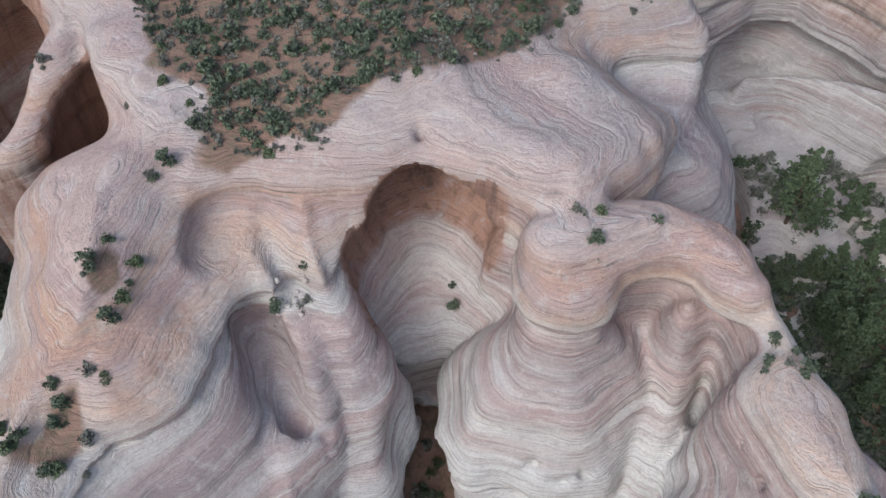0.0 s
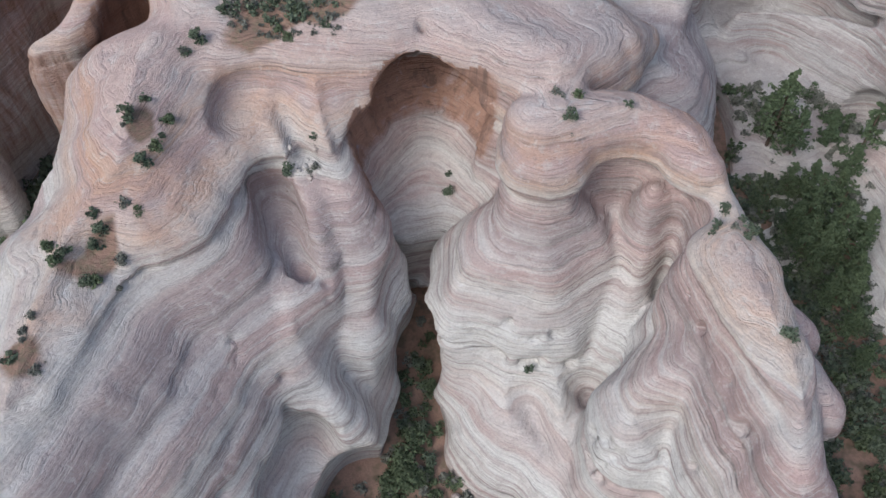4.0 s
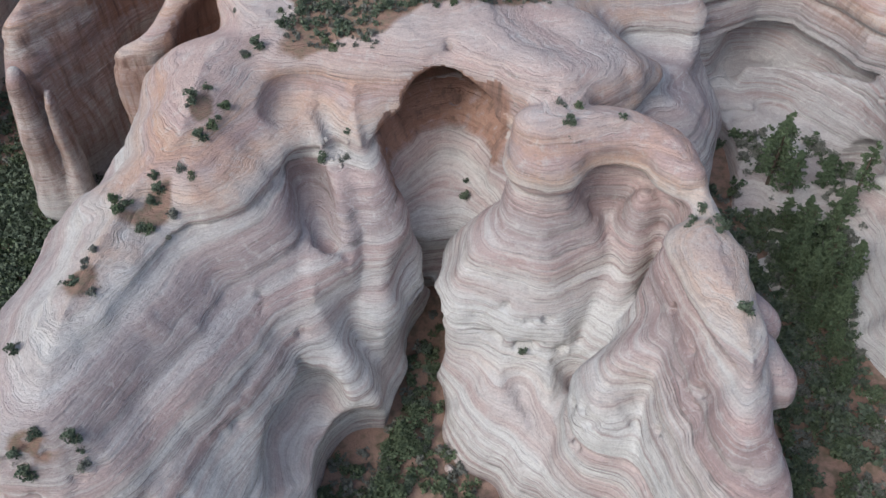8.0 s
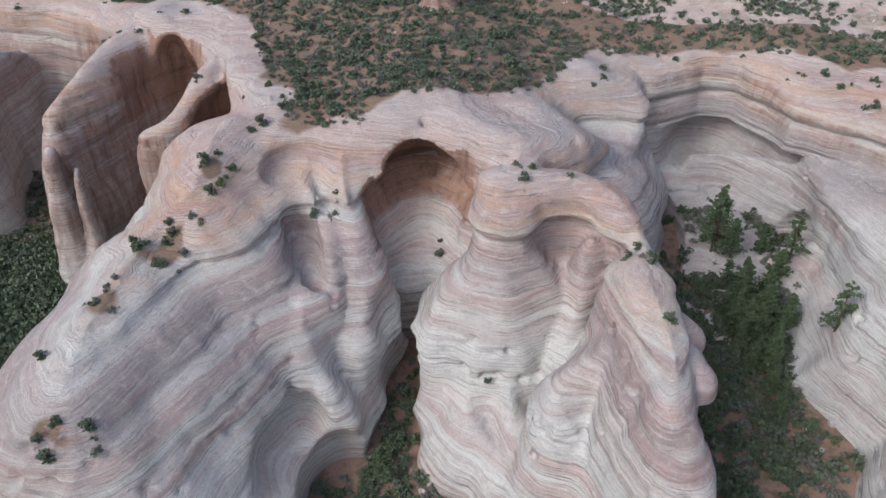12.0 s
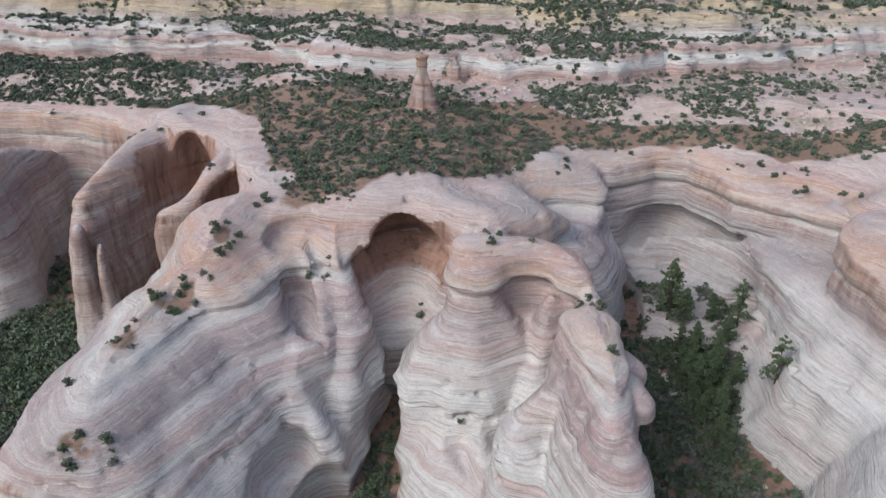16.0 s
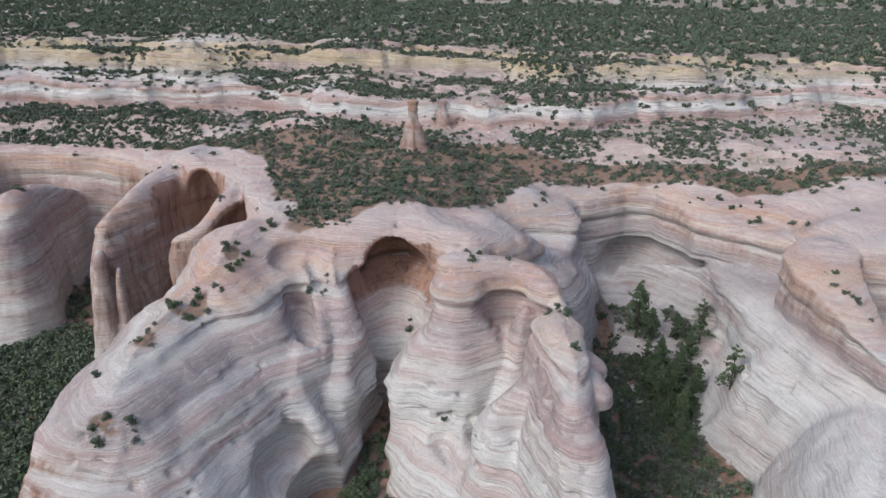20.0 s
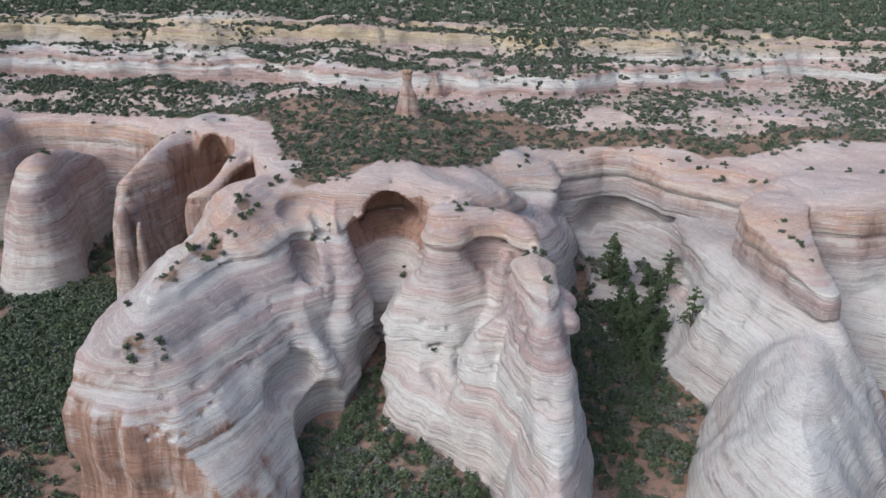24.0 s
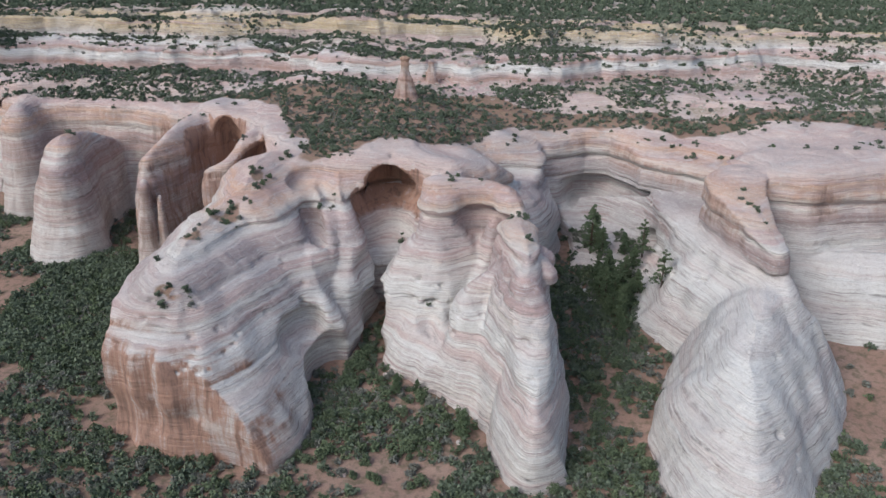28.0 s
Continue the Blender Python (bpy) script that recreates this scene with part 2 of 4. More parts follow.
# ---- the cliffs: one solid, worked out on a lattice ----
def value_noise(x, y, scale, seed):
    """Smooth noise in -1..1 over the plan."""
    rng = np.random.default_rng(seed)
    table = rng.uniform(-1, 1, (256, 256)).astype(np.float32)
    u, v = x / scale + 1000.37, y / scale + 1000.71
    i, j = np.floor(u).astype(int), np.floor(v).astype(int)
    a, b = (u - i), (v - j)
    a, b = a * a * (3 - 2 * a), b * b * (3 - 2 * b)
    g = lambda p, q: table[p % 256, q % 256]
    return ((g(i, j) * (1 - a) + g(i + 1, j) * a) * (1 - b) + (g(i, j + 1) * (1 - a) + g(i + 1, j + 1) * a) * b).astype(np.float32)


def fractal(x, y, scale, seed, octaves=4, gain=0.5):
    total, amp = 0, 1.0
    for o in range(octaves):
        total = total + amp * value_noise(x, y, scale / 2 ** o, seed + o)
        amp *= gain
    return total


def smax(a, b, k):
    h = np.clip(0.5 + 0.5 * (a - b) / k, 0, 1)
    return b + (a - b) * h + k * h * (1 - h)


def smin(a, b, k):
    return -smax(-a, -b, k)


def near_line(x, y, line):
    """Distance in plan to a line of nodes (x, y, ...), and the nodes' further values at the nearest place."""
    best, found = None, None
    for p, q in zip(line, line[1:]):
        dx, dy = q[0] - p[0], q[1] - p[1]
        u = np.clip(((x - p[0]) * dx + (y - p[1]) * dy) / (dx * dx + dy * dy), 0, 1)
        d = np.hypot(x - p[0] - u * dx, y - p[1] - u * dy)
        values = [a + (b - a) * u for a, b in zip(p[2:], q[2:])]
        if best is None:
            best, found = d, values
        else:
            closer = d < best
            best = np.where(closer, d, best)
            found = [np.where(closer, v, f) for v, f in zip(values, found)]
    return best, found


def inside(x, y, outline):
    """Signed distance to a closed outline in plan, positive within."""
    d, odd = None, np.zeros(x.shape, bool)
    for (ax, ay), (bx, by) in zip(outline, outline[1:] + outline[:1]):
        u = np.clip(((x - ax) * (bx - ax) + (y - ay) * (by - ay)) / ((bx - ax) ** 2 + (by - ay) ** 2), 0, 1)
        e = np.hypot(x - ax - u * (bx - ax), y - ay - u * (by - ay))
        d = e if d is None else np.minimum(d, e)
        if ay != by:
            odd ^= ((ay > y) != (by > y)) & (x < (bx - ax) * (y - ay) / (by - ay) + ax)
    return np.where(odd, d, -d)


def step(a, b, v):
    u = np.clip((v - a) / (b - a), 0, 1)
    return u * u * (3 - 2 * u)


# The rim in plan, from west to east, closed behind
RIM = [(-260, 190), (-190, 152), (-168, 132), (-152, 122), (-140, 130), (-112, 128), (-96.9, 124.3), (-85.6, 116.4), (-73.3, 106.8), (-62.7, 101.3),
       (-51.9, 93), (-46, 83.8), (-40.1, 76.4), (-35.1, 67.7), (-28.5, 64.3), (-20.5, 65.3), (-12, 66.3), (-3, 67.2), (5, 66), (11.5, 62), (18.1,
       64.5), (27.6, 73.7), (32.7, 86.1), (39.9, 98.3), (39.2, 112.1), (52.5, 121.3), (61.9, 120.1), (69.5, 104.1), (85.6, 96), (94.6, 87.2), (101.1, 73.2),
       (112.9, 73.8), (126.4, 78.9), (145.2, 86.3), (175, 96), (280, 120), (280, 400), (-260, 400)]
# Heights of the plateau
TOPS = [(-8, 79, 51), (-3, 69, 49.2), (-3, 100, 51.3), (-7, 119, 53.4), (12, 85, 46.2), (30, 95, 35.7), (31, 113, 44), (27, 107, 46), (59, 109, 44.8), (84, 102,
        41), (110, 93, 47.5), (140, 98, 48), (-43, 88, 51.2), (-66, 108, 50.9), (-100, 125, 47.5), (-120, 129, 47), (-150, 122, 48), (-190, 152, 48), (-100,
        150, 52), (-40, 135, 55), (20, 140, 53), (71, 135, 49), (120, 130, 52), (-30, 68, 48), (14, 66, 48.8)]
# Ridges: nodes of x, y, height, half-width at the top, half-width at the foot; and the rounding of the crest
RIDGES = {
    "whaleback": ([(-36.4, 66.4, 48, 3.9, 8.9), (-36.9, 46.7, 43.9, 3.9, 11.9), (-40.5, 38, 39.3, 5.7, 14.6), (-40.9, 23, 38.7, 6.8, 15.5), (-39.7, 10.1, 36.6, 6.6,
        13.5), (-36.7, 4.4, 31.6, 6.7, 11.7), (-35.8, 0.2, 25.9, 6.7, 10.5)], 6),
    "west_wall": ([(-24.5, 65.8, 41.8, 6.5, 9.2), (-18.5, 56.1, 37.7, 6.4, 9.4), (-16.6, 45.8, 34, 6.2, 10.8), (-16.6, 36.1, 28.9, 4.5, 10.4), (-11.5, 31.5, 21.5, 3.4,
        11.4)], 7),
    "west_pillar": ([(-15, 64.4, 42.7, 3.9, 6.2), (-13.3, 58.4, 38.6, 3.7, 7.7), (-8.6, 49.4, 32.1, 4.4, 8.5), (-9.1, 40, 23.1, 3.5, 8.5)], 5),
    "tower": ([(15.1, 66.4, 46.2, 4.2, 7.7), (15.1, 58.5, 45.2, 4.2, 9.6), (13.4, 53.3, 42.9, 3.8, 11.4)], 3),
    "tower_front": ([(12.4, 50.8, 35.1, 2, 18.6), (17.4, 54.1, 34.8, 2.1, 16.2)], 4),
    "tower_apron": ([(10.6, 43.8, 20.8, 5, 11.1), (10.3, 33, 14.2, 4, 10.6), (15.2, 26.9, 11.8, 3.2, 7.6)], 7),
    "tower_recess": ([(27.9, 55.5, 36.9, 3.5, 6.9), (26.8, 50.5, 30.6, 2.6, 6.9), (24.3, 41.1, 20.5, 2.8, 7.9)], 6),
    "nose_fin": ([(15.7, 59.4, 45.4, 1.2, 7.8), (30.8, 58.7, 43.9, -0.2, 8.8), (35.9, 48.2, 39.5, 1.5, 9.8), (35.2, 40.9, 40.9, 5.4, 13.4), (36.6, 29.6, 40.4, 2.7,
        12.7), (37.4, 17.1, 37.1, 2.6, 11.2), (40.2, 12.2, 32.9, 3.2, 10.4), (40.3, 2.7, 25, 2.9, 8.9), (43, -7.2, 16.9, 2.2, 6.7)], 3),
    "nose_apron": ([(31.3, 32.9, 33, 3.8, 9.1), (25.3, 25.4, 26.3, 3.9, 9.7), (33.3, 19.8, 18.4, 1.5, 7.5)], 9),
    "mauve_dome": ([(13.9, 77.9, 45, 6, 9.3), (25.2, 83.7, 39.8, 10, 16.5), (33.3, 79.4, 35.8, 8.9, 13), (34.2, 94.6, 33.3, 9.1, 13.4), (33.5, 107.8, 35.6, 8, 12.7)], 11),
    "bay_slope": ([(52.2, 111.9, 24.8, 1.2, 7.8), (62.3, 108.2, 26.3, 0.9, 8.9), (73, 99, 29.1, 1, 8.9), (81.9, 89.9, 27.8, 2.5, 9)], 9),
    "bay_hump": ([(80.3, 80.5, 19.5, 3.1, 7), (75.2, 69.1, 14.1, 3.5, 6.9), (71.2, 57.5, 8.9, 2.7, 5.7)], 6),
    "east_fin_cap": ([(93.9, 79.1, 45.5, 8, 7.1), (91.4, 69.3, 44.3, 7.2, 6), (93.5, 55.9, 40.9, 5.1, 4.2), (97.9, 42.5, 37.5, 3.5, 2.4)], 1),
    "east_fin": ([(86.3, 98.3, 32.7, 13.9, 13.8), (89.6, 74.5, 31.2, 10.1, 15.3), (93.2, 54.2, 32.5, 7, 15.2), (97.6, 44.2, 30.2, 4.1, 11.6)], 4),
    "pale_dome": ([(87.6, 60.1, 29.3, 7.1, 23.6), (96.8, 41.9, 28.7, 6, 22.2), (91.8, 28.2, 28.1, 6.6, 21.5), (86, 10.5, 23.3, 8, 20), (84.2, -6.2, 16.1, 7.1, 16.9),
        (84.1, -20.1, 5.5, 6, 13.6)], 10),
    "pale_dome_side": ([(99.4, 42, 31.9, 3.1, 9), (100.4, 32, 25.7, 3.1, 8), (102.1, 19.1, 13.5, 3, 7)], 6),
    "east_wall_foot": ([(113.3, 74.4, 24.6, 6.4, 17.3), (129.2, 70.2, 25.7, 8.5, 20.4), (169.7, 77.2, 25.3, 8.2, 20.1)], 9),
    "fin_one": ([(-77.4, 112.2, 49.1, 4.2, 7.9), (-78.8, 96.2, 47.7, 3.5, 7.4), (-81.2, 82.2, 43.5, 3, 6.4), (-81.6, 76, 39.5, 2.6, 5.4), (-80.9, 70, 29, 1.8, 4.4)], 6),
    "flute_mid": ([(-80.3, 70.1, 37, 1.3, 4.2), (-79.8, 68.8, 35, 1.3, 4.2)], 3),
    "flute_east": ([(-76.2, 71.7, 32, 0.9, 3.9), (-75.6, 70.5, 30, 0.8, 3.9)], 3),
    "knob_north": ([(39.5, 36, 37.2, 4, 4), (42, 34.5, 36.2, 3.2, 3.2)], 2),
    "knob_south": ([(40, 27, 37.2, 4, 4), (41.6, 25, 36, 3.4, 3.4)], 2),
    "tower_brim": ([(13.5, 58, 46, 4.2, 4.2), (22, 60.5, 44.6, 3.8, 3.8), (29.5, 59.5, 43.8, 3.4, 3.4), (33, 54.5, 42.8, 2.8, 2.8)], 2),
    "tower_skirt": ([(17, 36, 17, 3, 8), (18.5, 27, 14, 3, 8)], 6),
    "fin_two": ([(-51.5, 100, 49.5, 4.7, 8.1), (-53, 88.9, 47.6, 4, 8), (-54.5, 79.3, 42.8, 2.9, 6.7), (-58.4, 76, 39.3, 1.9, 5.6)], 5),
    "saddle": ([(-50, 80, 24, 6, 12), (-60, 70, 17, 5, 11)], 8),
    "fin_nought": ([(-121.8, 123.8, 35, 3, 9), (-118.8, 105.7, 41, 3.6, 9), (-116.4, 91.4, 43.1, 4.2, 12.1), (-115.5, 84.8, 38.2, 4.4, 16.2)], 6),
    "fin_west": ([(-156, 130, 48, 6, 10), (-148, 114, 47, 5, 12)], 6),
}
# Ridges that jut out above a height, and are cut away below it
UNDERCUT = {"east_fin_cap": 31, "tower_brim": 39.4, "knob_north": 33.2, "knob_south": 32}
# Hollows: centre, half-sizes; upright ones have a straight shaft below their dome
ALCOVES = [(-2.8, 71, 35.6, 8.6, 15, 9.8, 12), (-46.2, 82, 38, 5.6, 11, 9.4, 30), (-66.5, 100, 39, 7.6, 12, 10.4, 34)]
BOWLS = [(0, 47, 11, 3.8, 9, 10.0), (-7.5, 22, 6, 7, 9, 12.5), (-23.5, 59.5, 42.8, 5, 5.5, 2.8), (48.5, 36, 33.5, 4, 6, 2.0), (48, 25, 28, 4, 5, 1.8),
         (13.5, 37.2, 18.2, 0.9, 1.4, 0.9), (-14, 62, 31, 3, 6, 3), (-13.5, 20.5, 17.5, 6.3, 9.5, 5.5), (73, 92.5, 17.5, 6, 4, 4.2)]
# Grooves worn down the faces: two ends and a radius
GROOVES = [((-20.5, 53.5, 34.8), (-16, 43.5, 30.5), 2.3), ((-33, -8, 27), (-29, -10, 11), 0.8), ((-46.8, -5.5, 22), (-46.5, -6.5, 4), 1.7), ((-39,
           -7, 24), (-38, -8.2, 8), 0.6), ((-2, 24, 4), (-0.5, 56, 7), 3.1), ((-2, 26, 12), (-0.8, 56, 15), 2.9), ((-1.5, 44, 24), (-1.5, 60, 27), 3)]
# The rocky floor of the eastern bay: x, y, height
BAY = [(62, 30, -6), (63, 48, 2), (64, 60, 6.5), (66, 74, 10.5), (67, 90, 15.5), (64, 104, 18.5), (58, 122, 22)]
# The floor of the main alcove: x, y, height
CHUTE = [(-3, 88, 41), (-2.8, 78, 34.5), (-2.6, 70, 28.3), (-1.5, 63, 23.5), (-1, 57, 16)]
CELL = 0.55
GX, GY, GZ = np.arange(-205, 170, CELL), np.arange(-34, 134, CELL), np.arange(-3, 57.5, CELL)


def plateau_height(x, y):
    total, weight = 0, 0
    for px, py, pz in TOPS:
        w = 1 / ((x - px) ** 2 + (y - py) ** 2 + 30) ** 1.5
        total, weight = total + w * pz, weight + w
    return total / weight + 0.5 * fractal(x, y, 14, 71, 4) + 0.8 * fractal(x, y, 27, 77, 2)


def ground_height(x, y):
    return 0.8 + (0.07 + 0.07 * step(-30, -10, x)) * np.clip(y - 5, 0, 100) + 0.9 * fractal(x, y, 26, 31, 4) - 0.02 * np.clip(-y, 0, 60)


def bed(z, seed):
    """How far the bed at height z stands proud of the face."""
    total = 0.0
    for i, (scale, amp) in enumerate(((5.1, 0.6), (2.3, 0.45), (1.2, 0.25))):
        v = noise.noise(Vector((seed + 7.3 * i, 0.37, z / scale)))
        total += 0.36 * amp * v / (abs(v) + 0.12)
    for level, deep, thick in ((37.0, 1.3, 0.7), (31.6, 0.9, 0.45), (18.2, 0.7, 0.4), (26.5, 0.4, 0.35)):
        total -= deep * math.exp(-((z - level) / thick) ** 2)
    return total + 0.5 * math.exp(-((z - 39.2) / 1.3) ** 2)


def blurred(a, n, times=3):
    """A running mean over n cells each way, repeated."""
    for i in range(times):
        for axis in (0, 1):
            pad = [(0, 0), (0, 0)]
            pad[axis] = (n + 1, n)
            c = np.cumsum(np.pad(a, pad, mode="edge"), axis=axis, dtype=np.float64)
            hi, lo = [slice(None)] * 2, [slice(None)] * 2
            hi[axis], lo[axis] = slice(2 * n + 1, None), slice(0, -2 * n - 1)
            a = ((c[tuple(hi)] - c[tuple(lo)]) / (2 * n + 1)).astype(np.float32)
    return a


def eased(line, cuts=3):
    """A line of nodes drawn as a smooth curve through them."""
    nodes = [np.array(p, float) for p in line]
    nodes = [2 * nodes[0] - nodes[1]] + nodes + [2 * nodes[-1] - nodes[-2]]
    out = []
    for a, b, c, d in zip(nodes, nodes[1:], nodes[2:], nodes[3:]):
        for i in range(cuts):
            u = i / cuts
            out.append(0.5 * (2 * b + (c - a) * u + (2 * a - 5 * b + 4 * c - d) * u * u + (3 * b - a - 3 * c + d) * u ** 3))
    return [tuple(p) for p in out + [nodes[-2]]]


def plan_of(x, y, soften=lambda a, n: a):
    """All that the rock's shape needs of a set of places in plan."""
    wx, wy = x + 1.6 * fractal(x, y, 17, 1, 3), y + 1.6 * fractal(x, y, 17, 11, 3)
    rim = inside(wx, wy, RIM)
    top = plateau_height(x, y) - 2.2 * np.exp(-np.clip(rim, 0, 60) / 3)
    lines = {}
    for k, (line, r) in RIDGES.items():
        d, values = near_line(wx, wy, eased(line))
        lines[k] = (d, [soften(v, 2) for v in values], r)
    chute_off, (chute_z,) = near_line(wx, wy, CHUTE)
    aside = wx - np.interp(wy, [p[1] for p in BAY], [p[0] for p in BAY])
    bay = np.interp(wy, [p[1] for p in BAY], [p[2] for p in BAY]) + 0.03 * np.clip(aside, 0, 16) ** 2 - np.maximum(np.abs(aside) - 16, 0) * 4 + 1.2 * fractal(x, y, 11, 401, 3)
    end_face = (wx + 43.5) * 0.25 + (wy + 4.4) * 0.97 + 0.5 * value_noise(x, y * 0.2, 3, 61)
    d, (zt, wt, wb), r = lines["whaleback"]
    west = (soften(zt - 0.5 - 0.12 * d - 0.024 * d * d, 5), soften(d, 4))
    crest = RIDGES["whaleback"][0]
    west_side = 14.5 + wx - np.interp(wy, [p[1] for p in crest[::-1]], [p[0] for p in crest[::-1]])
    rough = [fractal(x, y, 9, 20 + 5 * i, 3) for i in range(4)]
    tilt = 0.9 * fractal(x, y, 60, 51, 2)
    strength = (1 - 0.65 * step(-44, -50, x) * step(60, 70, y)) * (1 - 0.55 * step(58, 64, x) * step(80, 66, y)) * (1 - 0.45 * step(-17, -24, x) * step(64, 56, y))
    overhang = step(44, 50, x) * step(96, 88, x)
    lean = 0.12 + 0.1 * step(90, 110, x)
    return wx, wy, rim, top, lines, bay, chute_off, chute_z, end_face, west, west_side, rough, tilt, strength, overhang, lean


def rock(plan, z):
    """How deep within the rock the height z lies at each place of the plan; negative in the air."""
    wx, wy, rim, top, lines, bay, chute_off, chute_z, end_face, west, west_side, rough, tilt, strength, overhang, lean = plan
    side = rim + lean * (44 - z) - overhang * 6 * step(31, 28, z)
    f = smin(side, top - z, 2.2)
    for name, (d, (zt, wt, wb), r) in lines.items():
        q = np.clip(z / zt, 0, 1) ** (2 if name == "tower_front" else 1)
        hw = wb + (wt - wb) * q
        e = np.clip((z - zt + r) / r, 0, 1)
        g = np.where(z > zt, -(z - zt), hw * np.sqrt(1 - e * e)) - d
        if name in UNDERCUT:
            g = np.minimum(g, z - UNDERCUT[name])
        if name.startswith("whaleback"):
            g = np.minimum(g, end_face + 0.05 * (26 - z))
        f = smax(f, g, 0.6 if name == "east_fin_cap" or name.startswith("flute") else 1.2 if name in UNDERCUT else 2.2)
    g = np.minimum((west[0] - z) * 0.75, np.minimum(west_side, 26.5 + 0.12 * (15 - z) - west[1]))
    f = smax(f, np.minimum(g, end_face + 0.05 * (26 - z)), 4.0)
    f = smax(f, (bay - z) * 0.8, 3.0)
    for ax, ay, az, rx, ry, rz, depth in ALCOVES:
        up = np.clip((z - az) / rz, 0, 1)
        low = step(az - depth, az - depth + 4, z)
        shaft = (np.sqrt(np.maximum(1 - up * up, 0)) * low - np.hypot((wx - ax) / rx, (wy - ay) / ry)) * rx
        f = smin(f, -shaft, 1.0)
    f = smax(f, np.minimum(np.minimum((chute_z + 0.10 * chute_off ** 2 - z) * 0.8, 9.5 - chute_off), wy - 59), 1.0)
    for p, q, r in GROOVES:
        a, b = np.array(p), np.array(q) - np.array(p)
        u = np.clip(((wx - a[0]) * b[0] + (wy - a[1]) * b[1] + (z - a[2]) * b[2]) / (b @ b), 0, 1)
        away = np.sqrt((wx - a[0] - u * b[0]) ** 2 + (wy - a[1] - u * b[1]) ** 2 + (z - a[2] - u * b[2]) ** 2)
        f = smin(f, away - r, 4.0)
    for ax, ay, az, rx, ry, rz in BOWLS:
        hole = (1 - np.sqrt(((wx - ax) / rx) ** 2 + ((wy - ay) / ry) ** 2 + ((z - az) / rz) ** 2)) * rx
        f = smin(f, -hole, 0.8)
    grain = rough[0] * np.sin(0.21 * z) + rough[1] * np.cos(0.17 * z) + rough[2] * np.sin(0.43 * z + 1) + rough[3] * np.cos(0.37 * z)
    return f + strength * np.interp(z + tilt, BED_Z, BED_OUT) + 0.45 * grain


BED_Z = np.arange(-12, 70, 0.25)
BED_OUT = np.array([bed(z, 3.0) for z in BED_Z], np.float32)


def build_lattice():
    x, y = np.meshgrid(GX.astype(np.float32), GY.astype(np.float32), indexing="ij")
    plan = plan_of(x, y, blurred)
    solid = np.empty((len(GX), len(GY), len(GZ)), np.float32)
    for k, z in enumerate(GZ):
        solid[:, :, k] = rock(plan, z)
    return solid


def wear_pits(solid):
    """Small weathered hollows along certain beds of the faces."""
    rng = np.random.default_rng(77)
    for x0, x1, z0, z1, number in ((7, 24, 17.8, 18.8, 16), (10, 24, 21, 24, 9), (-34, -16, 20, 27, 22), (28, 44, 20, 36, 12), (72, 100, 8, 30, 26), (-44, -20, 28, 34, 12), (-14, 0, 24, 36, 6)):
        for i in range(number):
            x, z, r = rng.uniform(x0, x1), rng.uniform(z0, z1), rng.uniform(0.45, 1.0)
            a, c = int((x - GX[0]) / CELL), int((z - GZ[0]) / CELL)
            column = solid[a, :, c] > 0
            if not column.any():
                continue
            y = GY[int(np.argmax(column))] - 0.1
            b, n = int((y - GY[0]) / CELL), 5
            lo = [max(v - n, 0) for v in (a, b, c)]
            part_x, part_y, part_z = GX[lo[0]:a + n], GY[lo[1]:b + n], GZ[lo[2]:c + n]
            ball = np.sqrt(((part_x - x) / rng.uniform(1, 1.6))[:, None, None] ** 2 + (part_y - y)[None, :, None] ** 2 + (part_z - z)[None, None, :] ** 2) - r
            window = solid[lo[0]:a + n, lo[1]:b + n, lo[2]:c + n]
            window[:] = np.minimum(window, ball)
    return solid


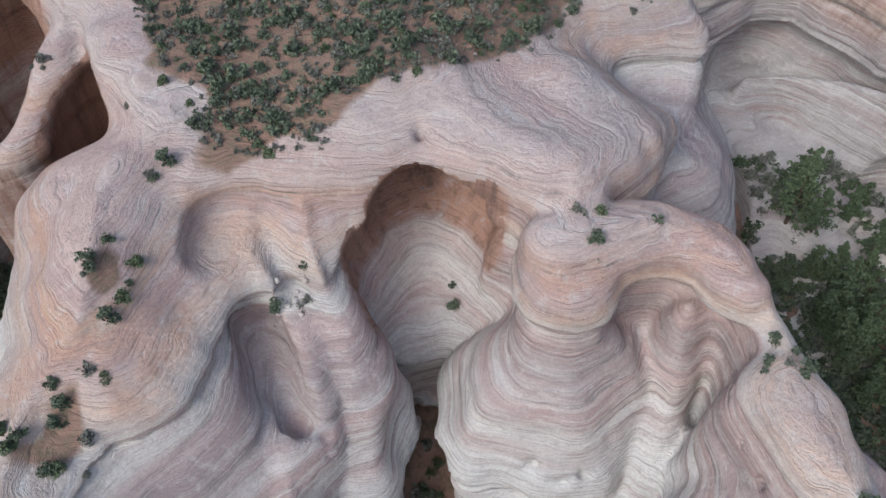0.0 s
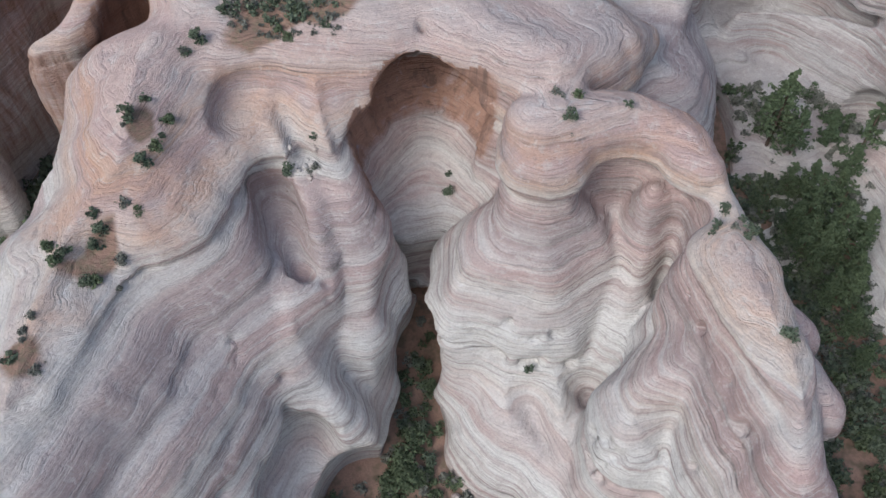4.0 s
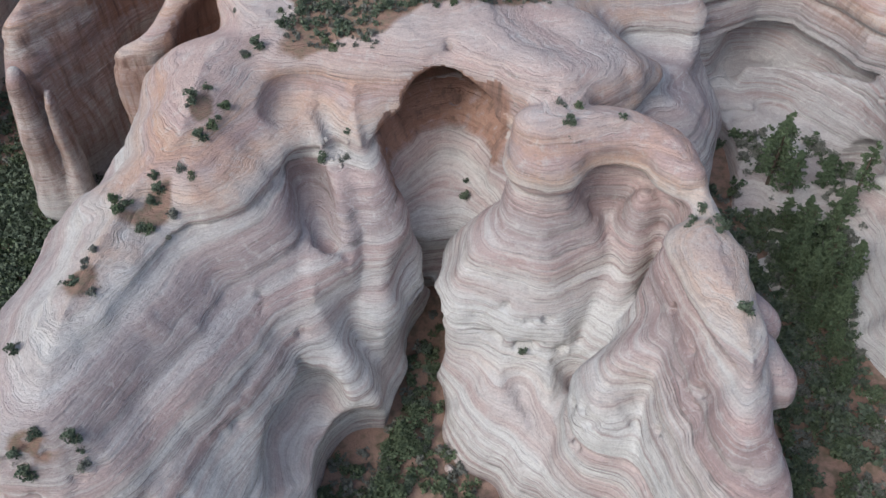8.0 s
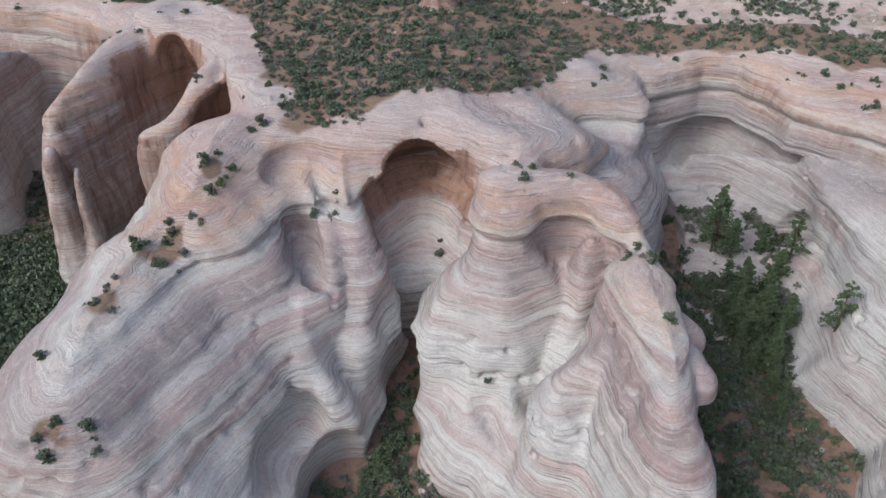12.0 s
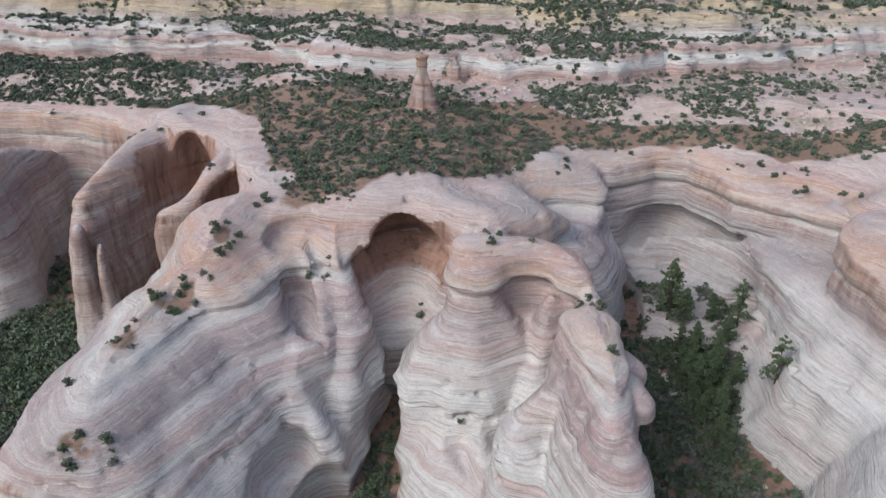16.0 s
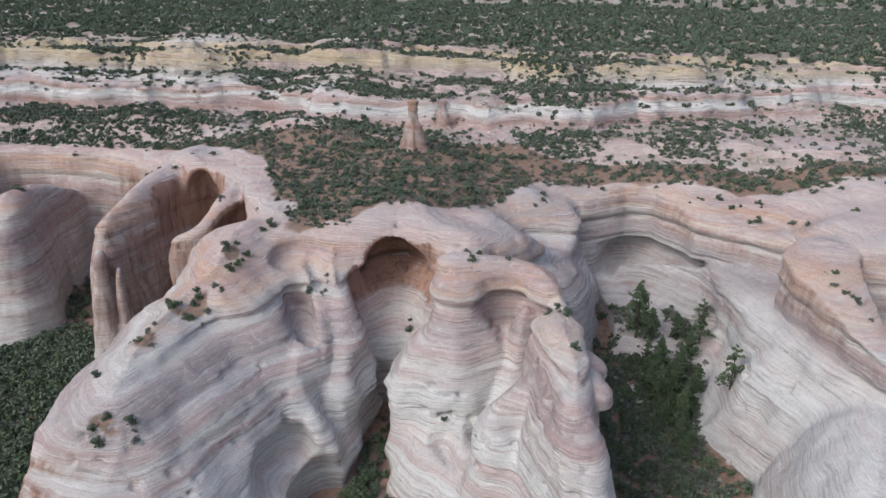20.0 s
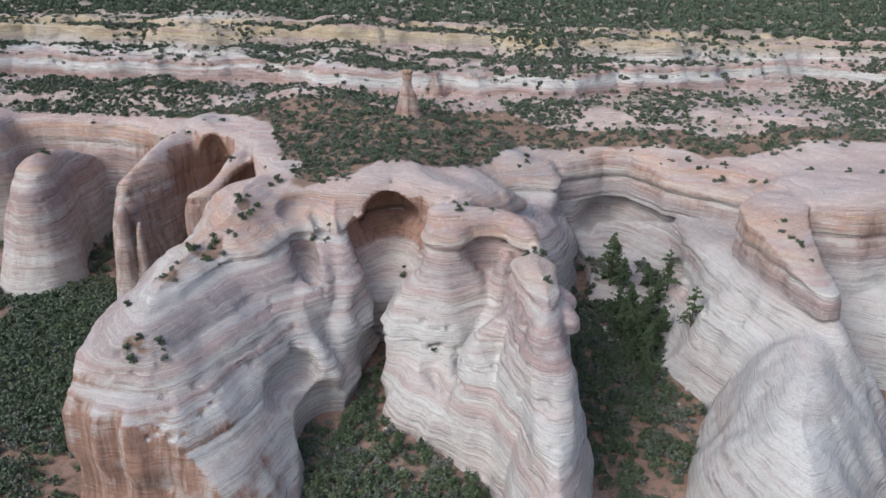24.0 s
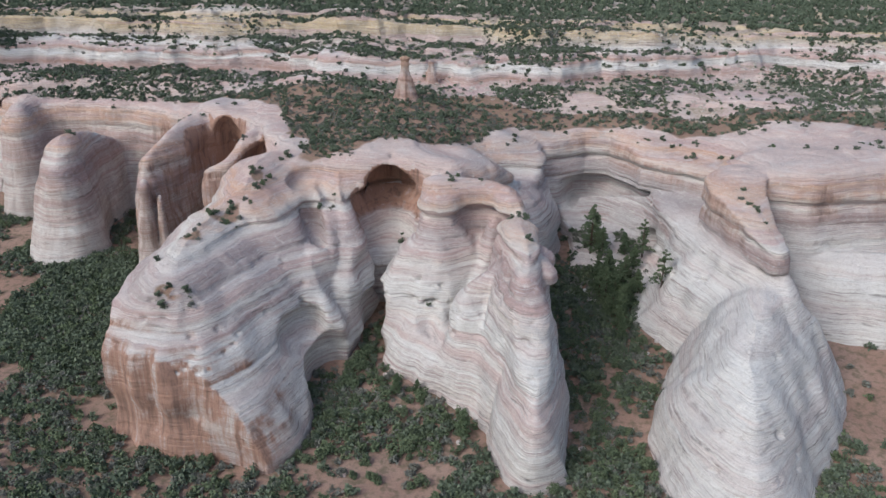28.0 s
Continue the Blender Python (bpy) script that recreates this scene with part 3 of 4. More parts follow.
def surface(solid, origin, cell):
    """A quad mesh round the solid's cells (surface nets)."""
    s = solid > 0
    nx, ny, nz = s.shape
    count = np.zeros((nx - 1, ny - 1, nz - 1), np.int8)
    corners = [(a, b, c) for a in (0, 1) for b in (0, 1) for c in (0, 1)]
    cut = lambda arr, a, b, c: arr[a:nx - 1 + a, b:ny - 1 + b, c:nz - 1 + c]
    for a in corners:
        count += cut(s, *a)
    active = (count > 0) & (count < 8)
    idx = np.argwhere(active)
    ids = np.full(active.shape, -1, np.int32)
    ids[active] = np.arange(len(idx))
    total, hits = np.zeros((len(idx), 3)), np.zeros(len(idx))
    for a in corners:
        for axis in range(3):
            if a[axis] == 0:
                b = tuple(1 if i == axis else v for i, v in enumerate(a))
                va = solid[idx[:, 0] + a[0], idx[:, 1] + a[1], idx[:, 2] + a[2]]
                vb = solid[idx[:, 0] + b[0], idx[:, 1] + b[1], idx[:, 2] + b[2]]
                cross = (va > 0) != (vb > 0)
                t = np.where(cross, va / np.where(va == vb, 1, va - vb), 0)
                p = np.tile(np.array(a, float), (len(idx), 1))
                p[:, axis] = t
                total[cross] += p[cross]
                hits += cross
    verts = (idx + total / hits[:, None]) * cell + np.array(origin)
    quads = []
    for axis, (u, v) in enumerate(((1, 2), (2, 0), (0, 1))):
        lo, hi = [slice(None)] * 3, [slice(None)] * 3
        lo[axis], hi[axis] = slice(0, -1), slice(1, None)
        change = s[tuple(lo)] != s[tuple(hi)]
        e = np.argwhere(change)
        e = e[(e[:, u] > 0) & (e[:, v] > 0) & (e[:, u] < s.shape[u] - 1) & (e[:, v] < s.shape[v] - 1)]
        first = s[e[:, 0], e[:, 1], e[:, 2]]
        du, dv = np.eye(3, dtype=int)[u], np.eye(3, dtype=int)[v]
        q = np.stack([ids[tuple((e - o).T)] for o in (du + dv, dv, 0 * du, du)], 1)
        q[~first] = q[~first][:, ::-1]
        quads.append(q)
    return verts, np.concatenate(quads)


def mesh_from(name, verts, faces, mat, normals=None, **masks):
    """A mesh of all-quad or all-triangle faces, with masks on its points."""
    me = bpy.data.meshes.new(name)
    n, k = faces.shape
    me.vertices.add(len(verts))
    me.vertices.foreach_set("co", np.ascontiguousarray(verts, np.float32).ravel())
    me.loops.add(n * k)
    me.loops.foreach_set("vertex_index", np.ascontiguousarray(faces, np.int32).ravel())
    me.polygons.add(n)
    me.polygons.foreach_set("loop_start", np.arange(0, n * k, k, dtype=np.int32))
    me.update(calc_edges=True)
    me.polygons.foreach_set("use_smooth", np.ones(len(me.polygons), bool))
    for key, value in masks.items():
        layer = me.attributes.new(key, "FLOAT", "POINT")
        layer.data.foreach_set("value", np.ascontiguousarray(value, np.float32))
    me.materials.append(mat)
    if normals is not None:
        me.normals_split_custom_set_from_vertices(np.ascontiguousarray(normals, np.float32))
    return me


def point_normals(verts, quads):
    n = np.cross(verts[quads[:, 2]] - verts[quads[:, 0]], verts[quads[:, 3]] - verts[quads[:, 1]])
    out = np.zeros_like(verts)
    for i in range(4):
        for a in range(3):
            out[:, a] += np.bincount(quads[:, i], n[:, a], len(verts))
    return out / np.maximum(np.linalg.norm(out, axis=1), 1e-9)[:, None]


SOLID = wear_pits(build_lattice())
TOPMAP = (GZ[0] + CELL * (len(GZ) - 1 - np.argmax(SOLID[:, :, ::-1] > 0, axis=2))) * (SOLID > 0).any(axis=2)
VERTS, QUADS = surface(SOLID, (GX[0], GY[0], GZ[0]), CELL)
NORMALS = point_normals(VERTS, QUADS)


def soil_mask(v, n):
    """Where soil lies on the plateau."""
    d = inside(v[:, 0] + 2 * fractal(v[:, 0], v[:, 1], 8, 91, 3), v[:, 1] + 2 * fractal(v[:, 0], v[:, 1], 8, 95, 3), SOIL_FIELD)
    for ax, ay, rx, ry in ((-37.5, 36, 4.5, 6), (-41, 23, 3.5, 4), (-35.5, 52, 2.5, 5), (-38, 3, 4, 3)):
        d = np.maximum(d, 5.0 * (1 - np.hypot((v[:, 0] - ax) / rx, (v[:, 1] - ay) / ry)) - 0.4 + 1.2 * fractal(v[:, 0], v[:, 1], 3, 99, 2))
    return np.clip(d / 2.5, 0, 1) * step(0.4, 0.75, n[:, 2]) * step(30, 33, v[:, 2])


SOIL_FIELD = [(-46, 103), (-40.5, 91.5), (-36.5, 82), (-31, 77), (-29.5, 66.5), (-22, 66), (-13.5, 68.5), (-12, 74), (-9.5, 76.4), (-4.4, 78.4), (5.6, 85), (12, 89), (19, 99), (28, 116), (50, 122), (90, 117), (160, 122), (160, 300), (-200, 300), (-200, 150), (-120, 138), (-60, 118)]


def varnish_tone_mask(v, n):
    """Red-brown desert varnish on the western fins and the whaleback's end face; the same tone inside the alcoves."""
    x, y, z = v.T
    west = step(-38, -48, x) * step(60, 72, y) * step(4, 14, z) * step(45, 38, z) * (1 - 0.6 * step(-98, -106, x))
    end = 1.7 * step(6, -1, y) * step(-8, -14, x) * step(31, 27, z + 0.25 * (x + 46))
    east = step(56, 66, x) * step(32, 36, z) * step(44, 41, z) * 0.75 * step(0.3, 0.6, 0.5 + fractal(x, y, 12, 381, 2))
    mask = np.maximum.reduce([west, end, east]) * step(0.75, 0.45, np.abs(n[:, 2]))
    # inward faces of the alcoves above 30 m turn darker red-brown
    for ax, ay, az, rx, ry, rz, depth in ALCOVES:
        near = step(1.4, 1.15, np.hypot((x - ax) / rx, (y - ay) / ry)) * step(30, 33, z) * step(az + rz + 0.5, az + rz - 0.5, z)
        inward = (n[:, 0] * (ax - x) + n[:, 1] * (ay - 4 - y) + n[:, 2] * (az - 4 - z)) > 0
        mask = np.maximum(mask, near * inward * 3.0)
    return mask


def build_cliffs():
    centre = VERTS[QUADS].mean(1)
    names = list(RIDGES)
    reach = [inside(centre[:, 0], centre[:, 1], RIM) * 0 + 1.5]
    for k in names:
        line, r = RIDGES[k]
        d, (zt, wt, wb) = near_line(centre[:, 0], centre[:, 1], line)
        reach.append(d - wb - 0.5)
    owner = np.argmin(np.stack(reach), axis=0)
    soil, varnish = soil_mask(VERTS, NORMALS), varnish_tone_mask(VERTS, NORMALS)
    pale = np.maximum(step(54, 62, VERTS[:, 0]) * step(34, 29, VERTS[:, 2]) * step(86, 74, VERTS[:, 1]), 0.35 * step(28, 20, VERTS[:, 2]))
    pale = np.maximum(pale, step(-45, -50, VERTS[:, 0]) * step(60, 66, VERTS[:, 1]) * step(22, 16, VERTS[:, 2]))
    lavender_and_shade = 0.35 * step(-1, -16, VERTS[:, 0]) * step(66, 56, VERTS[:, 1]) * step(43, 39, VERTS[:, 2])
    # shade on the eastern bay's wall, painted as a darker grey
    lavender_and_shade = np.maximum(lavender_and_shade, 1.5 * step(46, 52, VERTS[:, 0]) * step(80, 92, VERTS[:, 1]) * step(38, 32, VERTS[:, 2]))
    dome = step(14, 20, VERTS[:, 0]) * step(50, 46, VERTS[:, 0]) * step(66, 72, VERTS[:, 1])
    lavender_and_shade = np.maximum(lavender_and_shade, 0.7 * dome)
    made = {}
    for i, k in enumerate(["plateau"] + names):
        q = QUADS[owner == i]
        if not len(q):
            continue
        used, flat = np.unique(q, return_inverse=True)
        me = mesh_from(k, VERTS[used], flat.reshape(q.shape), ROCK, NORMALS[used], soil=soil[used], varnish=varnish[used], pale=pale[used], lavender_and_shade=lavender_and_shade[used])
        made[k] = new("cliff_" + k, me)
        tagged(made[k], "banded pink and cream sandstone cliff", "cliff", kind="structure")
    return made


def grid_sheet(name, xs, ys, height, mat, masks=None):
    x, y = np.meshgrid(xs, ys, indexing="ij")
    z = height(x, y)
    v = np.stack([x, y, z], -1).reshape(-1, 3)
    i = np.arange(len(xs) * len(ys)).reshape(len(xs), len(ys))
    q = np.stack([i[:-1, :-1], i[1:, :-1], i[1:, 1:], i[:-1, 1:]], -1).reshape(-1, 4)
    return new(name, mesh_from(name, v, q, mat, None, **(masks(v) if masks else {})))


def far_height(x, y):
    """The stepped mesa behind the rim: benches and ledges."""
    w, v = fractal(x, y, 46, 201, 4), fractal(x, y, 12, 211, 3)
    a, b = 0.7 + 9 * np.clip(fractal(x, y, 34, 221, 1), 0, 1), 0.7 + 7 * np.clip(fractal(x, y, 38, 241, 1), 0, 1)
    east, west = step(36, 104, x), step(-58, -66, x)
    rim = inside(x, np.minimum(y, 180.0), RIM) if np.min(y) < 180 else 60.0
    z = plateau_height(x, np.minimum(y, 133.0)) - 0.3 - 2.2 * np.exp(-np.clip(rim, 0, 60) / 3)
    z = z + (52.5 - 2.0 * east - 1.5 * west - z) * step(133, 146, y)
    z = z + 3.2 * step(-a, a, y + 6 * w + v - 137 - 3 * east) * (1 - 0.6 * step(-40, -20, x) * step(25, 5, x)) * (0.6 + 0.5 * fractal(x, 0 * y, 30, 271, 2))
    block = step(-50, -46, x + v) * step(-2, -8, x + v)
    rise = 159 - 8 * block + 24 * east + 4 * west
    near = 1 - 0.8 * block
    z = z + 4.6 * step(-b, b, y + near * (8 * w + 2.5 * v) - rise) + 3.6 * step(-a, a, y + near * (11 * w + 3 * v) - rise - 2.2 - 4 * east)
    z = z + 1.8 * step(-1, 1, y + 9 * w + 4 * v - 172) * (1 - east)
    z = z + 6.8 * step(-b, b, y + 7 * w + 2.5 * v - 186 - 9 * east) + 2.4 * step(-a, a, y + 9 * w + 4 * v - 199 - 9 * east)
    z = z + 0.6 * v + 0.4 * fractal(x, y, 4, 231, 3) + 0.02 * np.clip(y - 200, 0, 150)
    z = np.where(rim < 0, np.minimum(z, 44 + 4 * np.maximum(rim, -15)), z)
    return z - 9 * step(300, 1200, y) + step(240, 600, y) * 4 * fractal(x, y, 140, 251, 3)


def far_masks(v):
    x, y = v[:, 0], v[:, 1]
    slope = np.hypot(far_height(x + 0.7, y) - far_height(x - 0.7, y), far_height(x, y + 0.7) - far_height(x, y - 0.7)) / 1.4
    flat = step(0.75, 0.35, slope)
    return {"soil": flat * np.clip(0.42 + 0.6 * fractal(x, y, 14, 261, 4) + 0.5 * step(195, 215, y), 0, 1), "varnish": 0 * x}


CLIFFS = build_cliffs()
tagged(grid_sheet("ground", np.concatenate([[-2500, -900, -450], np.arange(-260, 240, 2.0), [320, 600, 1200, 2500]]),
                  np.concatenate([[-2500, -800, -350, -250], np.arange(-180, 140, 2.0), [160, 400]]), ground_height, GROUND), "red sandy canyon floor with dry grass", "ground", kind="structure")
FX, FY, FZ, FCELL = np.arange(-252, 236, 0.75), np.arange(131.5, 214, 0.75), np.arange(42, 84, 0.75), 0.75


def build_benches():
    """The near benches of the mesa, with ledges that stand proud and undercut one another."""
    x, y = np.meshgrid(FX.astype(np.float32), FY.astype(np.float32), indexing="ij")
    h = far_height(x, y)
    gx, gy = np.gradient(h, FCELL)
    scale = 1 / np.sqrt(1 + gx ** 2 + gy ** 2)
    chips = [fractal(x, y, 5, 501 + 7 * i, 3) for i in range(2)]
    solid = np.empty((len(FX), len(FY), len(FZ)), np.float32)
    for k, z in enumerate(FZ):
        solid[:, :, k] = (h - z) * scale + (1 - scale) * (1.6 * bed(z, 9.0) + 0.5 * (chips[0] * math.sin(1.1 * z) + chips[1] * math.cos(1.3 * z)))
    v, q = surface(solid, (FX[0], FY[0], FZ[0]), FCELL)
    n = point_normals(v, q)
    masks = far_masks(v)
    masks["soil"] = masks["soil"] * step(0.55, 0.85, n[:, 2])
    ob = new("ground_benches", mesh_from("ground_benches", v, q, FAR_ROCK, n, **masks))
    tagged(ob, "stepped pink, white and yellow sandstone ledges below a mesa", "mesa", kind="structure")
    return FZ[0] + FCELL * (len(FZ) - 1 - np.argmax(solid[:, :, ::-1] > 0, axis=2))


BENCHMAP = build_benches()
FAR = grid_sheet("ground_mesa", np.concatenate([np.arange(-1800, -250, 30.0), np.arange(-250, 236, 2.5), np.arange(236, 1800, 30.0)]),
                 np.concatenate([[131.5], np.arange(140, 212, 12.0), np.arange(212, 260, 2.5), np.arange(260, 420, 6.0), np.arange(420, 4200, 80.0)]), lambda x, y: far_height(x, y) - 14.0 * ((y < 211) & (x > -245) & (x < 230)), FAR_ROCK,
                 far_masks)
tagged(FAR, "stepped sandstone mesa with soil and scrub", "mesa", kind="structure")


# ---- plants ----
def height_at(x, y):
    """The height of whatever lies uppermost at a place in plan."""
    x, y = np.atleast_1d(np.asarray(x, float)), np.atleast_1d(np.asarray(y, float))
    i = np.clip(np.round((x - GX[0]) / CELL).astype(int), 0, len(GX) - 1)
    j = np.clip(np.round((y - GY[0]) / CELL).astype(int), 0, len(GY) - 1)
    within = (x > GX[0]) & (x < GX[-1]) & (y > GY[0]) & (y < GY[-1])
    z = np.maximum(np.where(within, TOPMAP[i, j], -9), ground_height(x, y))
    near = (y > 132) & (y < 212) & (x > FX[0]) & (x < FX[-1])
    i = np.clip(np.round((x - FX[0]) / FCELL).astype(int), 0, len(FX) - 1)
    j = np.clip(np.round((y - FY[0]) / FCELL).astype(int), 0, len(FY) - 1)
    return np.where(near, BENCHMAP[i, j], np.where(y > 131, np.maximum(z, far_height(x, y)), z))


def leaf_cloud(rng, leaves, clumps, radius, height, leaf, low=0.1, spread=0.75):
    """Small triangles gathered into clumps: a crown with an uneven outline and gaps."""
    c = rng.normal(0, 1, (clumps, 3))
    c = c / np.linalg.norm(c, axis=1)[:, None] * rng.uniform(0.25, 1, (clumps, 1)) ** 0.6
    c = c * [radius * spread, radius * spread, height * 0.42] + [0, 0, height * (0.5 + low / 2)]
    size = rng.uniform(0.28, 0.5, clumps) * radius
    which = rng.integers(0, clumps, leaves)
    d = rng.normal(0, 1, (leaves, 3))
    d = d / np.linalg.norm(d, axis=1)[:, None] * rng.uniform(0.45, 1.05, (leaves, 1))
    at = c[which] + d * size[which][:, None] * [1, 1, 0.75]
    at[:, 2] = np.maximum(at[:, 2], low * height + 0.02)
    a, b = rng.normal(0, 1, (leaves, 3)), rng.normal(0, 1, (leaves, 3))
    a = a / np.linalg.norm(a, axis=1)[:, None]
    b = b - (a * b).sum(1)[:, None] * a
    b = b / np.linalg.norm(b, axis=1)[:, None]
    k = leaf * rng.uniform(0.6, 1.4, (leaves, 1))
    v = np.stack([at + a * k, at - a * k * 0.5 + b * k * 0.8, at - a * k * 0.5 - b * k * 0.8], 1).reshape(-1, 3)
    return v, np.arange(leaves * 3).reshape(-1, 3)


def limb_mesh(name, segments, mat, sides=5):
    """Tapered limbs; each segment is start, end, radius at start and at end."""
    vs, fs = [], []
    for p, q, r, e in segments:
        p, q = Vector(p), Vector(q)
        turn = (q - p).to_track_quat("Z", "Y").to_matrix()
        base = len(vs)
        for centre, rad in ((p, r), (q, e)):
            for i in range(sides):
                a = 2 * math.pi * i / sides
                vs.append(centre + turn @ Vector((math.cos(a) * rad, math.sin(a) * rad, 0)))
        for i in range(sides):
            j = (i + 1) % sides
            fs.append((base + i, base + j, base + sides + j, base + sides + i))
    return mesh_from(name, np.array(vs), np.array(fs), mat)


def part(name, me, parent, label=""):
    ob = new(name, me)
    ob.parent = parent
    return tagged(ob, label)


def shrub(kind, seed, mat, radius, height, leaves, label, category):
    rng = np.random.default_rng(seed)
    thing = tagged(new(kind), label, category)
    stems = []
    for i in range(6):
        a = rng.uniform(0, 6.28)
        r = rng.uniform(0.25, 0.6) * radius
        mid = (0.4 * r * math.cos(a), 0.4 * r * math.sin(a), height * 0.3)
        stems += [((0, 0, -0.4), mid, 0.07, 0.05), (mid, (r * math.cos(a), r * math.sin(a), height * 0.7), 0.05, 0.015)]
    part("stem", limb_mesh("stem", stems, BARK), thing)
    v, f = leaf_cloud(rng, leaves, int(rng.integers(9, 15)), radius, height, 0.13 + 0.035 * radius, 0.03)
    part("crown", mesh_from("crown", v, f, mat), thing)
    return thing


def pine(seed, height, label, sparse=1.0):
    rng = np.random.default_rng(seed)
    thing = tagged(new("pine_tree"), label, "tree")
    bend = rng.normal(0, 0.012, 2) * height
    trunk = part("trunk", limb_mesh("trunk", [((0, 0, -0.8), (bend[0], bend[1], height * 0.5), 0.022 * height, 0.014 * height),
                                      ((bend[0], bend[1], height * 0.5), (bend[0] * 1.5, bend[1] * 1.5, height * 0.97), 0.014 * height, 0.02)], BARK, 7), thing)
    limbs, vs = [], []
    for i in range(int(46 * sparse)):
        u = 0.1 + 0.86 * (i + rng.uniform(0, 1)) / (46 * sparse)
        a = i * 2.4 + rng.normal(0, 0.5)
        reach = height * (0.27 * (1 - u) ** 0.8 + 0.035) * rng.uniform(0.6, 1.15)
        p = np.array([bend[0] * u * 1.5, bend[1] * u * 1.5, height * u])
        q = p + [reach * math.cos(a), reach * math.sin(a), reach * rng.uniform(-0.15, 0.25)]
        limbs.append((tuple(p), tuple(q), 0.05 + 0.03 * (1 - u), 0.02))
        for w in (0.35, 0.6, 0.8, 1.0):
            v, f = leaf_cloud(rng, 20, 3, reach * 0.28 + 0.3, reach * 0.22 + 0.4, 0.26, 0.0)
            vs.append(v - [0, 0, 0.2] + p + (q - p) * w)
    v, f = leaf_cloud(rng, 40, 4, 0.5, 1.4, 0.2)
    vs.append(v + [bend[0] * 1.5, bend[1] * 1.5, height * 0.92])
    v = np.concatenate(vs)
    tagged(part("branches", limb_mesh("branches", limbs, BARK, 4), trunk), kind="stuff")
    tagged(part("crown", mesh_from("crown", v, np.arange(len(v)).reshape(-1, 3), PINE), thing), kind="stuff")
    return thing


def merged(name, places, templates, mat, label, category, rng):
    """One object of many small plants that nobody could count."""
    at = np.array(places)
    which, turn, squash = rng.integers(0, len(templates), len(at)), rng.uniform(0, 6.28, len(at)), rng.uniform(0.8, 1.15, len(at))
    vs = []
    for k, v in enumerate(templates):
        p = at[which == k]
        a, size, tall = turn[which == k], p[:, 3:4], squash[which == k][:, None]
        c, d = np.cos(a)[:, None] * size, np.sin(a)[:, None] * size
        vs.append(np.stack([v[:, 0] * c - v[:, 1] * d + p[:, :1], v[:, 0] * d + v[:, 1] * c + p[:, 1:2], v[:, 2] * size * tall + p[:, 2:3] - 0.1 * size], -1).reshape(-1, 3))
    v = np.concatenate(vs)
    ob = new(name, mesh_from(name, v, np.arange(len(v)).reshape(-1, 3), mat))
    return tagged(ob, label, category, kind="stuff")


def open_floor(x, y, z):
    """Whether a place is on the canyon floor and not on rock."""
    return z - ground_height(x, y) < 0.3


def scatter(rng, count, x0, x1, y0, y1, density, steep=1.2):
    """Places on gentle ground, thinned by a density in 0..1."""
    x, y = rng.uniform(x0, x1, count), rng.uniform(y0, y1, count)
    z = height_at(x, y)
    slope = np.maximum(np.abs(height_at(x + 1.2, y) - z), np.abs(height_at(x, y - 1.2) - z)) / 1.2
    keep = (rng.uniform(0, 1, count) < density(x, y, z)) & (slope < steep)
    return np.stack([x, y, z], 1)[keep]


RNG = np.random.default_rng(5)
SHRUBS = [shrub("juniper_bush", 1, JUNIPER, 1.25, 1.9, 420, "rounded dark green juniper bush on bare sandstone", "bush"),
          shrub("juniper_bush", 2, JUNIPER, 1.0, 1.4, 340, "small dark green juniper bush rooted in sandstone", "bush"),
          shrub("sagebrush", 3, SAGE, 1.1, 1.0, 340, "low grey-green sagebrush on red soil", "bush"),
          shrub("sagebrush", 4, SAGE, 0.8, 0.8, 280, "small grey-green sagebrush on red soil", "bush"),
          shrub("scrub_oak", 5, OAK, 1.2, 1.6, 400, "bright green scrub oak on red soil", "bush"),
          shrub("scrub_oak", 6, OAK, 1.6, 2.2, 460, "leafy green scrub oak with open crown", "bush")]
for i, t in enumerate(SHRUBS):
    t.location = (-22 + 3.0 * i, 90 + 2 * (i % 3), float(height_at(-22 + 3.0 * i, 90 + 2 * (i % 3))[0]))


def plant(x, y, kinds, low, high, group, z=None):
    t = SHRUBS[int(RNG.choice(kinds))]
    k = RNG.uniform(low, high)
    z = float(height_at(x, y)[0]) - 0.1 if z is None else z
    ob = copy_thing(t, Matrix.Translation((x, y, z)) @ Matrix.Rotation(RNG.uniform(0, 6.28), 4, "Z") @ Matrix.Diagonal((k, k, k * RNG.uniform(0.85, 1.15), 1)))
    return tagged(ob, group=group)


# bushes that stand singly on the rims: x, y
WEST = [(-52.7, 87), (-57, 89.7), (-38.2, 76), (-33, 65), (-34.3, 78.6), (-36.6, 52.2), (-32.8, 54.1), (-35.5, 55.6), (-33.9, 47.4), (-33.2, 49.4), (-38.8, 41), (-35.2, 42.5), (-33.4, 41.6), (-37.4, 39.4),
        (-40.6, 36), (-37.7, 37.4), (-34.6, 36.2), (-37.1, 33.3), (-45.3, 13.3), (-42.1, 22.7), (-39.1, 21.7), (-37.7, 32.9), (-38.1, 37.8), (-41.3, 35), (-33.3, 65.3), (-31.7, 67.1), (-40, 2.4), (-38.7, 1.2),
        (-38.6, 4.2), (-33.5, 3.4), (-34.8, 5.2), (-42.7, 36.7), (-41.6, 25.8), (-119.5, 128.5), (-83.3, 107.9), (-118, 96), (-80, 101), (-78.5, 105)]
